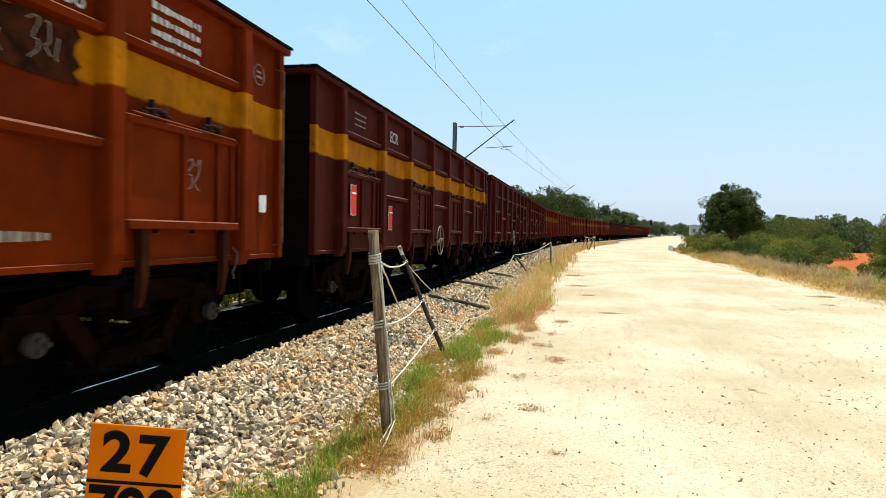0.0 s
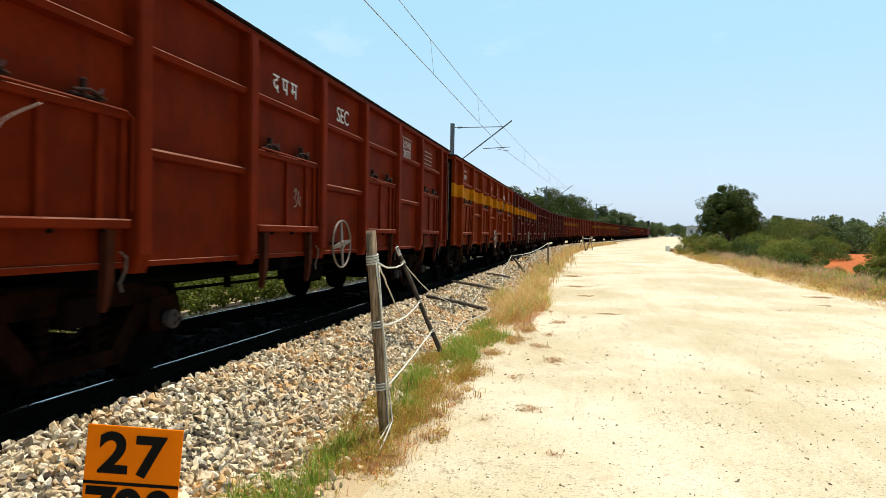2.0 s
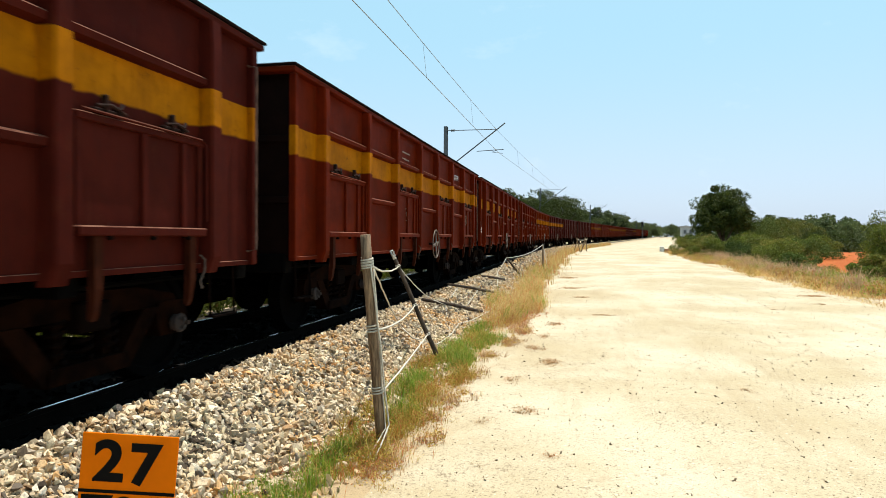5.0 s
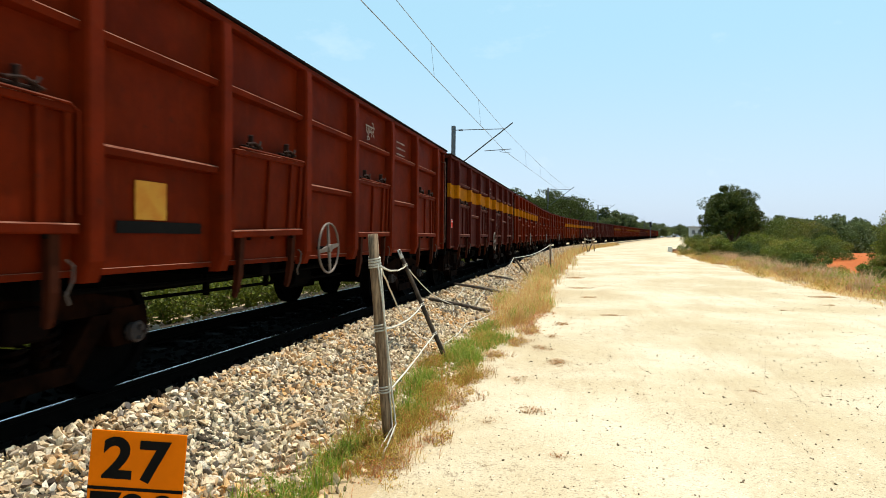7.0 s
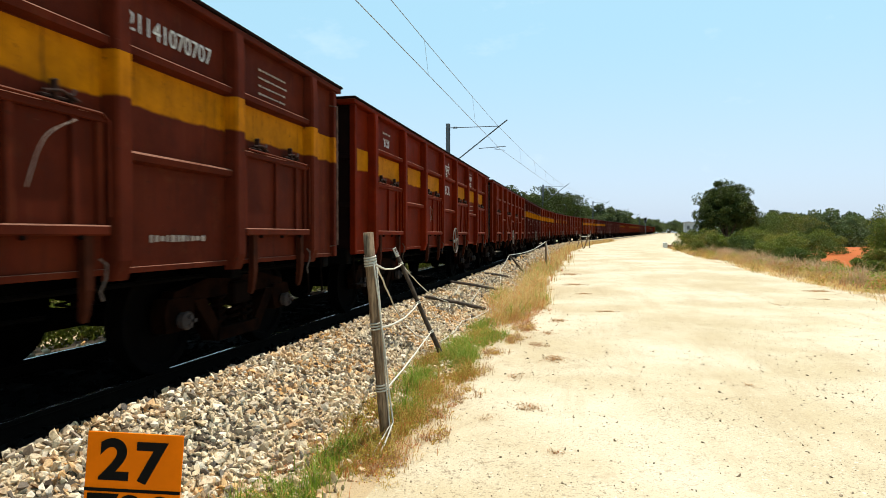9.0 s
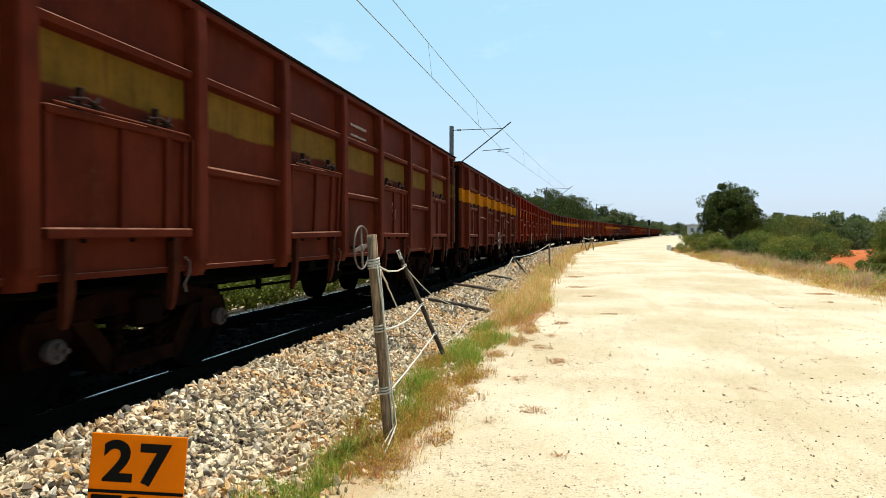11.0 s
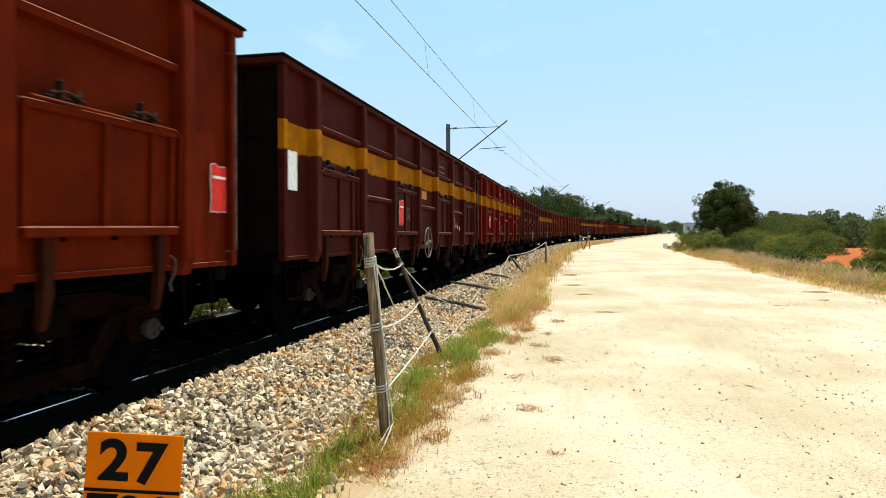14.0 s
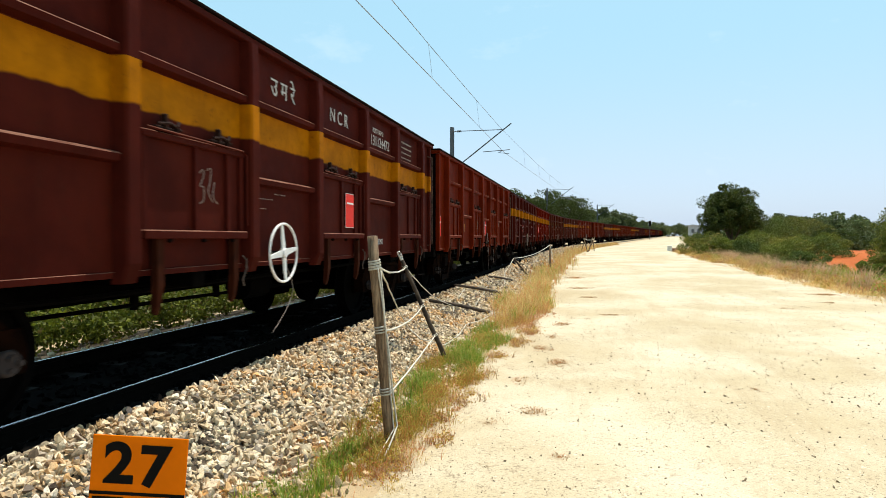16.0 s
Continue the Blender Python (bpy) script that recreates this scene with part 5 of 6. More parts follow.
def fence():
    # main post and its leaning neighbour
    f1, h1 = (-1.53, 4.836, -0.40), (-1.65, 4.726, 1.31)
    f2, h2 = (-1.85, 8.408, -0.42), (-2.56, 8.448, 1.10)
    p1 = pole("fence_post", f1, h1, 0.044, 0.040, "upright weathered wooden fence post wound with rope")
    for f in (0.855, 0.865, 0.56, 0.27):
        bind(p1, f1, h1, f, 0.046, 3)
    p2 = pole("fence_post", f2, h2, 0.034, 0.026, "leaning thin dark wooden fence post with rope", M_OLDWOOD)
    bind(p2, f2, h2, 0.86, 0.032, 2)
    for f in (0.51, 0.25):
        bind(p2, f2, h2, f, 0.036, 2)
    bm = bmesh.new()
    tube(bm, [Vector(f2).lerp(Vector(h2), 0.925), Vector(f2).lerp(Vector(h2), 1.005)], 0.0285, 8, 0.027)
    part("tip", bm, M_PALE, p2, "whitewashed tip", smooth=True)
    a = lambda f: Vector(f1).lerp(Vector(h1), f)
    b = lambda f: Vector(f2).lerp(Vector(h2), f)
    rope([a(0.85) + Vector((0.045, 0, 0)), b(0.86)], 0.05, 0.009)
    rope([b(0.86), (-2.8, 11.43, 0.22), (-2.63, 12.46, -0.06), (-2.4, 11.49, -0.17)], 0.02, 0.008)
    rope([a(0.85) + Vector((0.045, 0, 0)), (-2.4, 7.911, 0.36), (-2.54, 8.932, -0.04), (-2.34, 8.825, -0.16), (-2.05, 9.117, -0.29), (-2.04, 10.13, -0.29), (-2.11, 11.13, -0.25),
          (-2.01, 11.94, -0.29), (-1.92, 13.69, -0.31), (-1.96, 15.29, -0.28)], 0.0, 0.009)
    rope([a(0.56) + Vector((0.045, 0, 0)), b(0.51)], 0.06, 0.009)
    rope([a(0.27) + Vector((0.045, 0, 0)), b(0.25)], 0.01, 0.009)
    rope([(-3.05, 16.21, 0.07), (-2.77, 13.71, -0.02)], 0.0, 0.009)
    rope([(-2.62, 16.74, -0.06), (-2.35, 13.38, -0.16)], 0.0, 0.009)
    rope([(-2.03, 13.36, -0.26), (-1.53, 13.42, -0.33), (-1.14, 13.48, -0.345)], 0.0, 0.009)
    rope([a(0.86) + Vector((0.035, -0.03, 0)), a(0.5) + Vector((0.06, -0.03, 0)), a(0.12) + Vector((0.08, -0.03, 0)), (-1.47, 4.47, -0.36)], 0.0, 0.007)
    rope([a(0.84) + Vector((0.05, -0.01, 0)), a(0.45) + Vector((0.05, -0.02, 0)), a(0.10) + Vector((0.045, -0.02, 0)), (-1.53, 4.426, -0.37)], 0.0, 0.006)
    # fallen poles on the shoulder
    for f, h in (((-2.03, 13.36, -0.29), (-3.03, 12.1, 0.07)), ((-2.27, 17.16, -0.20), (-3.13, 15.07, 0.16)), ((-2.49, 21.45, -0.12), (-3.05, 19.95, 0.08))):
        q = thing("fallen_post", "dark old wooden fence post lying on the ballast", "fence post", "posts of the rope fence")
        bm = bmesh.new()
        tube(bm, [f, Vector(f).lerp(Vector(h), 0.5) + Vector((0, 0, 0.02)), h], 0.042, 8, 0.03)
        part("timber", bm, M_OLDWOOD, q, smooth=True)
    # posts farther along
    f3, h3 = (-1.81, 32.82, -0.34), (-1.85, 32.83, 0.97)
    f4, h4 = (-2.14, 25.31, -0.38), (-2.8, 24.76, 0.52)
    pole("fence_post", f3, h3, 0.05, 0.045, "pale wooden fence post with rope beside the lane")
    pole("fence_post", f4, h4, 0.04, 0.035, "leaning dark wooden fence post on the shoulder", M_OLDWOOD)
    rope([h4, h3], 0.15, 0.014)
    rope([h4, (-2.93, 23.07, 0.05), (-2.39, 18.81, -0.15)], 0.03, 0.014)
    rope([h3, (-1.53, 32.27, -0.3)], 0.0, 0.014)
    rope([h3, (-1.98, 33.36, -0.3)], 0.0, 0.012)
    for x0, x1, y in ((-0.6, -0.15, 64.1), (0.1, -0.3, 64.6), (0.15, 0.55, 66.6), (0.76, 0.6, 67.8), (0.1, 0.8, 68.5)):
        g = ground_at(x0, y)
        pole("fence_post", (x0, y, g - 0.1), (x1, y, g + 1.45), 0.05, 0.04, "pale leaning fence post in the distance")
    rope([(-0.3, 64.3, 1.25), (0.76, 67.8, 1.25)], 0.1, 0.03)


fence()


# ---- overhead line ----
MAST_Y = (-15.2, 34.95, 83.7, 133.3, 182.8, 233.0, 283.0)


def mast(y):
    xc, z0 = TC + off(y), rise(y)
    ms = thing("overhead_mast", "grey steel overhead line mast with a bracket arm", "mast", "masts of the overhead line")
    x = xc - 2.72
    bm = bmesh.new()
    for s in (-1, 1):
        box(bm, x - 0.10, x + 0.10, y + s * 0.10 - 0.012, y + s * 0.10 + 0.012, z0 - 0.9, z0 + 7.45)
    box(bm, x - 0.012, x + 0.012, y - 0.10, y + 0.10, z0 - 0.9, z0 + 7.45)
    part("column", bm, M_GALV, ms)
    tip = (xc + 0.62, y, z0 + 7.55)
    bm = bmesh.new()
    tube(bm, [(x, y, z0 + 5.0), tip], 0.035, 8)
    part("bracket_tube", bm, M_GALV, ms)
    bm = bmesh.new()
    tube(bm, [(x, y, z0 + 7.22), (xc + 0.15, y, z0 + 7.22)], 0.022, 8)
    part("stay_tube", bm, M_GALV, ms)
    bm = bmesh.new()
    for i in range(4):
        disc(bm, (x + 0.32 + i * 0.06, y, z0 + 7.22), "x", 0.07, 0.05, 0.03, 10)
    part("insulator", bm, M_GALV, ms, "brown ribbed insulator")
    bm = bmesh.new()
    tube(bm, [(xc - 0.95, y, z0 + 6.02), (xc + 0.55, y, z0 + 6.10)], 0.02, 8)
    tube(bm, [(xc + 0.2, y, z0 + 6.08), (xc - 0.1, y, z0 + 5.96), (xc + 0.5, y, z0 + 5.88)], 0.014, 6)
    part("steady_arm", bm, M_GALV, ms)


def overhead_line():
    for y in MAST_Y:
        mast(y)
    ol = thing("overhead_wires", "catenary and contact wire hung over the track", "wires")
    cat, con = [], []
    rows = []
    for a, b in zip(MAST_Y[:-1], MAST_Y[1:]):
        for i in range(12):
            f = i / 12
            y = a + (b - a) * f
            xa, xb = TC + off(a) + 0.12, TC + off(b) + 0.12
            x = xa + (xb - xa) * f
            z = rise(a) + (rise(b) - rise(a)) * f
            cat.append((x, y, z + 7.22 - 0.27 * 4 * f * (1 - f)))
            con.append((x + 0.12, y, z + 5.95))
            if i in (2, 4, 6, 8, 10):
                rows.append((cat[-1], con[-1]))
    for nm, pts, r in (("catenary_wire", cat, 0.010), ("contact_wire", con, 0.011)):
        bm = bmesh.new()
        tube(bm, pts, r, 5)
        part(nm, bm, M_WIRE, ol)
    for a, b in rows:
        bm = bmesh.new()
        tube(bm, [a, b], 0.005, 4)
        part("dropper", bm, M_WIRE, ol)


overhead_line()


def signal_post():
    y = 222.0
    x = TC + off(y) + 2.9
    g = ground_at(x, y)
    sg = thing("signal_post", "dark railway signal head on a pale post", "signal")
    bm = bmesh.new()
    tube(bm, [(x, y, g), (x, y, g + 5.2)], 0.11, 8)
    part("pole", bm, M_GALV, sg)
    bm = bmesh.new()
    box(bm, x - 0.36, x + 0.36, y - 0.1, y + 0.1, g + 4.4, g + 6.2, 0.03)
    part("signal_head", bm, M_BLACK, sg)


signal_post()


def culvert():
    cv = thing("culvert_parapet", "low brown masonry parapet with a limewashed end", "parapet")
    y = 71.6
    for nm, x0, x1, h, mt in (("end_block", 8.44, 8.9, 0.55, M_PALE), ("wall", 8.91, 11.8, 0.42, M_BRICKY)):
        g = ground_at(x0, y)
        bm = bmesh.new()
        box(bm, x0, x1, y - 0.2, y + 0.2, g - 0.3, g + h, 0.03)
        part(nm, bm, mt, cv)


culvert()


def far_hut():
    """A small grey trackside building beyond the bend of the lane."""
    x, y = 31.0, 198.0
    g = ground_at(x, y)
    ht = thing("trackside_hut", "small grey flat-roofed building far along the lane", "building")
    bm = bmesh.new()
    box(bm, x - 1.7, x + 1.7, y - 1.5, y + 1.5, g - 0.3, g + 4.3, 0.03)
    part("wall", bm, M_HUT, ht)
    bm = bmesh.new()
    box(bm, x - 2.0, x + 2.0, y - 1.8, y + 1.8, g + 4.31, g + 4.6, 0.03)
    part("roof", bm, M_CONC2, ht)
    for dx in (-0.8, 0.8):
        bm = bmesh.new()
        box(bm, x + dx - 0.4, x + dx + 0.4, y - 1.54, y - 1.503, g + 2.4, g + 3.5)
        part("window", bm, M_GALV, ht)


far_hut()


# ---- plants ----
def leaf_cloud(rng, centres, radii, per, size, flat=0.75):
    """Quads of leaves thrown round clump centres, denser at the skin."""
    cs, rs = np.repeat(centres, per, 0), np.repeat(radii, per)
    d = rng.normal(size=(len(cs), 3))
    d /= np.linalg.norm(d, axis=1)[:, None]
    p = cs + d * (rs * rng.uniform(0.35, 1.05, len(cs)) ** 0.6)[:, None] * [1, 1, flat]
    n = len(p)
    rot = turns(rng, n)
    s = size * rng.uniform(0.6, 1.4, n)
    q = np.array([[-0.5, 0, 0], [0, -0.32, 0.06], [0.6, 0, 0], [0, 0.32, 0.06]])
    v = np.einsum("nij,vj->nvi", rot, q) * s[:, None, None] + p[:, None, :]
    return v.reshape(-1, 3), np.arange(4 * n).reshape(-1, 4)


def crown(name, rng, width, height, base, clumps, per, size, material, lean=0.0, rough=0.35):
    """An uneven crown: clumps spread over a lumpy egg, with gaps."""
    th, ph = rng.uniform(0, 2 * math.pi, clumps), np.arccos(rng.uniform(-0.65, 1, clumps))
    k = rng.uniform(0.45, 1.0, clumps) * (1 + rough * rng.normal(size=clumps) * 0.4)
    c = np.stack([np.sin(ph) * np.cos(th) * width / 2 * k, np.sin(ph) * np.sin(th) * width / 2 * k, base + height * 0.45 + np.cos(ph) * height * 0.5 * k], 1)
    r = rng.uniform(0.075, 0.185, clumps) * (width + height) * 0.5
    v, f = leaf_cloud(rng, c, r, per, size)
    v[:, 2] = np.maximum(v[:, 2], base * 0.4)
    return mesh_arrays(name, v, f, material), c


def tree(label, at, width, height, trunk, clumps, per, size, material, seed, scale_group="trees"):
    rng = np.random.default_rng(seed)
    x, y = at
    tr = thing("tree", label, "tree", scale_group, at=(x, y, ground_at(x, y) - 0.1))
    me, cs = crown("crown", rng, width, height - trunk, trunk, clumps, per, size, material)
    bm = bmesh.new()
    top = Vector((0.1, 0.05, trunk + (height - trunk) * 0.4))
    tube(bm, [(0, 0, -0.3), (0.04, 0.02, trunk * 0.6), tuple(top)], 0.035 * height, 8, 0.012 * height)
    part("trunk", bm, M_BARK, tr)
    for i in range(0, len(cs), max(1, len(cs) // 9)):
        bm = bmesh.new()
        a = Vector((0.03, 0.02, trunk * (0.6 + 0.5 * (i % 3) / 3)))
        b = Vector(cs[i])
        tube(bm, [a, a.lerp(b, 0.5) + Vector((0, 0, 0.1 * height * 0.3)), b], 0.014 * height, 6, 0.004 * height)
        part("limb", bm, M_BARK, tr)
    part("crown", me, material, tr)
    return tr


def bush(label, at, width, height, clumps, per, size, material, seed, group="bushes"):
    rng = np.random.default_rng(seed)
    x, y = at
    bs = thing("bush", label, "bush", group, at=(x, y, ground_at(x, y) - 0.05))
    c = np.stack([rng.normal(0, 0.27, clumps) * width, rng.normal(0, 0.27, clumps) * width, rng.uniform(0.12, 0.85, clumps) * height], 1)
    c[:, 2] *= np.clip(1.15 - (np.hypot(c[:, 0], c[:, 1]) / (0.75 * width)) ** 2, 0.25, 1)
    v, f = leaf_cloud(rng, c, rng.uniform(0.14, 0.26, clumps) * (width + height) * 0.42, per, size)
    v[:, 2] = np.abs(v[:, 2])
    part("foliage", mesh_arrays("foliage", v, f, material), material, bs)
    bm = bmesh.new()
    for i in range(0, clumps, 3):
        b = Vector(c[i])
        tube(bm, [(b.x * 0.15, b.y * 0.15, -0.05), (b.x * 0.6, b.y * 0.6, b.z * 0.55), tuple(b)], 0.018, 5, 0.006)
    part("stems", bm, M_BARK, bs)
    return bs


def woods():
    tree("broad dark-leaved tree standing beside the lane", (14.13, 68.4), 5.6, 7.3, 1.5, 150, 330, 0.15, M_LEAF_DARK, 9)
    # row behind the train
    spec = ((-11.7, 76.0, 8.5, 8.4), (-8.6, 85.9, 8, 8.6), (-7.1, 98.5, 8, 9.0), (-4.7, 108.4, 9, 10.2), (-4.3, 123.7, 8, 9.6), (-1.8, 133.6, 6, 8.2), (0.5, 148.6, 7, 8.8), (3.1, 155.9, 7, 8.0), (6.1, 181.1, 8, 8.6), (9.7, 201.1, 9, 9.6),
            (12.2, 226.4, 9, 9.4), (16.3, 254.0, 9, 8.8), (20.3, 286.7, 10, 8.0), (27.5, 326.7, 12, 8.0), (38.6, 378.9, 14, 8), (52.9, 415.3, 16, 8), (63.0, 433.1, 16, 8), (-15.3, 66.3, 7, 7.0))
    for i, (x, y, w, h) in enumerate(spec):
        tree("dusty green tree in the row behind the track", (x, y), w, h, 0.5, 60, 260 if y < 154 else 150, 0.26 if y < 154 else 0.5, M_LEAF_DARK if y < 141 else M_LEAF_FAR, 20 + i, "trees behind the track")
    rnd = random.Random(8)
    for i in range(30):
        f = i / 29
        az = radians(12.8 + 23 * f)
        d = rnd.uniform(100, 146)
        x, y = d * math.sin(az), d * math.cos(az)
        h = rnd.uniform(4.4, 5.8) + (1.4 if f > 0.85 else 0)
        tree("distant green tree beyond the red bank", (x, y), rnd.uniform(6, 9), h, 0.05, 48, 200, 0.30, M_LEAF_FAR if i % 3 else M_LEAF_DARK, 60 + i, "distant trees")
    # bushes along the right verge
    spec = ((10.8, 65.1, 3.6, 2.4), (10.4, 58.7, 3.6, 2.2), (10.8, 53.6, 3.4, 2.1), (11.6, 48.3, 3.4, 1.9), (12.8, 54.5, 4, 2.4), (12.8, 45.6, 3.4, 2.0), (11.8, 41.9, 3.0, 1.9), (11.4, 37.4, 2.2, 1.3), (10.6, 33.8, 1.6, 0.8), (13.5, 32.9, 1.9, 1.5),
            (15.0, 61.9, 4.5, 2.6), (17.4, 54.0, 4.5, 2.5), (11.8, 30.3, 1.6, 0.9), (15.3, 26.5, 2.2, 1.5), (15.9, 31.0, 2.2, 1.2), (18.1, 69.2, 5, 4.3), (20.3, 74.0, 5.5, 4.6), (24.4, 81.1, 6, 4.8), (19.4, 60.1, 4.5, 2.9), (13.8, 24.3, 1.6, 0.9))
    for i, (x, y, w, h) in enumerate(spec):
        bush("bright green leafy bush on the dry verge", (x, y), w, h, 34, 330, 0.075 if y < 50 else 0.10, (M_LEAF_MID, M_BUSH_OLIVE, M_LEAF_MID, M_BUSH_DEEP)[i % 4], 100 + i, "bushes along the lane")
    # the tall thicket at the edge of the red bank
    for i, (x, y, w, h) in enumerate(((18.0, 42.0, 2.4, 3.3), (19.6, 45.5, 3.2, 4.4), (17.2, 39.5, 1.6, 1.4))):
        bush("tall dark green thicket beside the red bank", (x, y), w, h, 40, 300, 0.085, M_LEAF_MID, 400 + i, "bushes along the lane")
    # low growth between the red bank and the far trees
    rnd = random.Random(31)
    for i in range(24):
        x = 15.0 + 30.0 * i / 23
        bush("dark green bush between the red bank and the trees", (x, 88 - 0.25 * x + rnd.uniform(-4, 4)), rnd.uniform(4.5, 6.5), rnd.uniform(2.2, 3.6), 26, 150, 0.2, M_LEAF_FAR if i % 2 else M_LEAF_DARK, 300 + i, "bushes behind the red bank")
    # scrub on the far side of the track
    rnd = random.Random(12)
    for i in range(52):
        y = -4 + i * 1.02
        bush("sunlit green scrub beyond the track", (-9.86 - rnd.uniform(0, 2.8), y + rnd.uniform(-0.5, 0.5)), rnd.uniform(1.8, 2.8), rnd.uniform(1.1, 2.0), 22, 130, 0.11, M_SCRUB, 200 + i, "scrub beyond the track")


woods()


def blades(name, spots, heights, width, material, rng, label, category, spread=0.35, bend=0.4):
    """Grass blades, three-sided slips bent at two thirds."""
    n = len(spots)
    a = rng.uniform(0, 2 * math.pi, n)
    lean = np.stack([np.cos(a), np.sin(a)], 1) * (heights * spread * rng.uniform(0.1, 1.0, n))[:, None]
    b = a + math.pi / 2 + rng.uniform(-0.6, 0.6, n)
    side = np.stack([np.cos(b), np.sin(b), np.zeros(n)], 1) * (width * rng.uniform(0.6, 1.3, n))[:, None]
    p0 = spots
    p1 = spots + np.concatenate([lean * 0.45, (heights * 0.62)[:, None]], 1)
    p2 = spots + np.concatenate([lean * (1 + bend), (heights * rng.uniform(0.85, 1.0, n))[:, None]], 1)
    v = np.stack([p0 - side, p0 + side, p1 + side * 0.7, p1 - side * 0.7, p2 + side * 0.1, p2 - side * 0.1], 1).reshape(-1, 3)
    i = np.arange(n)[:, None] * 6
    f = np.concatenate([i + [0, 1, 2, 3], i + [3, 2, 4, 5]], 0)
    ob = new(name, mesh_arrays(name, v, f, material))
    return tagged(ob, label, category, kind="stuff")


def tufts(rng, centres, per, radius):
    wild = rng.uniform(0.45, 1.6, len(centres))
    c = np.repeat(centres, per, 0)
    c = c + rng.normal(size=c.shape) * radius * np.repeat(wild, per)[:, None]
    return np.array([(x + off(y), y, land(x, y) - 0.01) for x, y in c])


def uneven(rng, n, per, lo, hi):
    """Heights that differ from clump to clump and from blade to blade."""
    return np.repeat(rng.uniform(0.35, 1.0, n) ** 1.3, per) * rng.uniform(lo, hi, n * per)


# patches of the verge strip: (offset, along, half width, half length)
GREEN_AT = ((-1.84, 3.5, 0.20, 0.45), (-1.80, 4.4, 0.14, 0.4), (-1.80, 6.9, 0.16, 0.7), (-1.74, 8.8, 0.20, 0.9), (-1.52, 8.1, 0.13, 0.5), (-1.42, 9.9, 0.18, 0.5), (-1.75, 11.0, 0.16, 0.7), (-1.62, 5.7, 0.12, 0.4))
OLIVE_AT = ((-1.62, 4.6, 0.24, 0.45), (-1.50, 5.4, 0.20, 0.4), (-1.55, 6.4, 0.16, 0.5), (-1.90, 5.4, 0.10, 0.5), (-1.35, 7.2, 0.16, 0.4), (-1.9, 8.0, 0.14, 0.6), (-1.6, 10.2, 0.2, 0.6))
BROWN_AT = ((-1.26, 6.3, 0.14, 0.30), (-1.16, 5.0, 0.11, 0.25), (-1.35, 4.3, 0.14, 0.25), (-1.30, 5.6, 0.12, 0.3), (-1.20, 7.4, 0.12, 0.35), (-1.22, 8.7, 0.12, 0.35), (-1.05, 9.9, 0.16, 0.4), (-0.98, 11.2, 0.18, 0.5), (-1.2, 12.4, 0.2, 0.7))
RED_AT = ((-1.50, 4.2, 0.07, 0.10), (-1.37, 4.75, 0.10, 0.14), (-2.05, 4.0, 0.08, 0.12), (-2.0, 4.6, 0.06, 0.1), (-1.18, 12.3, 0.22, 0.8), (-1.05, 13.6, 0.25, 0.9), (-1.22, 5.9, 0.06, 0.1), (-0.95, 11.0, 0.12, 0.4))
TALL_AT = ((-1.42, 12.4, 0.22, 0.8), (-1.36, 14.2, 0.28, 1.1), (-1.36, 16.2, 0.30, 1.3), (-1.45, 18.4, 0.30, 1.3), (-1.55, 20.8, 0.3, 1.5), (-1.95, 15.5, 0.15, 1.4), (-1.0, 15.0, 0.16, 0.9))
SPRIG_AT = ((-0.50, 6.04, 0.10, 0.16), (-0.20, 4.78, 0.05, 0.07), (-0.36, 8.45, 0.14, 0.25), (-0.63, 9.45, 0.12, 0.2), (0.49, 13.72, 0.22, 0.12), (0.03, 17.76, 0.2, 0.2), (-0.75, 7.3, 0.08, 0.12), (-0.55, 10.6, 0.1, 0.2),
            (5.95, 17.54, 0.14, 0.12), (4.4, 15.8, 0.1, 0.1), (1.74, 7.32, 0.05, 0.05), (-0.82, 5.6, 0.07, 0.1), (-0.45, 12.2, 0.15, 0.2), (-0.3, 21.0, 0.3, 0.3), (6.6, 20.0, 0.4, 0.3), (-0.5, 26.0, 0.3, 0.5))


def patches(rng, spec, thick):
    """Clump centres strewn over ragged patches, thinning out towards their rims."""
    out = []
    for w, y, rw, ry in spec:
        n = max(4, int(thick * rw * ry))
        out.append(np.stack([w + rng.normal(0, 0.55, n) * rw, y + rng.normal(0, 0.55, n) * ry], 1))
    return np.concatenate(out)


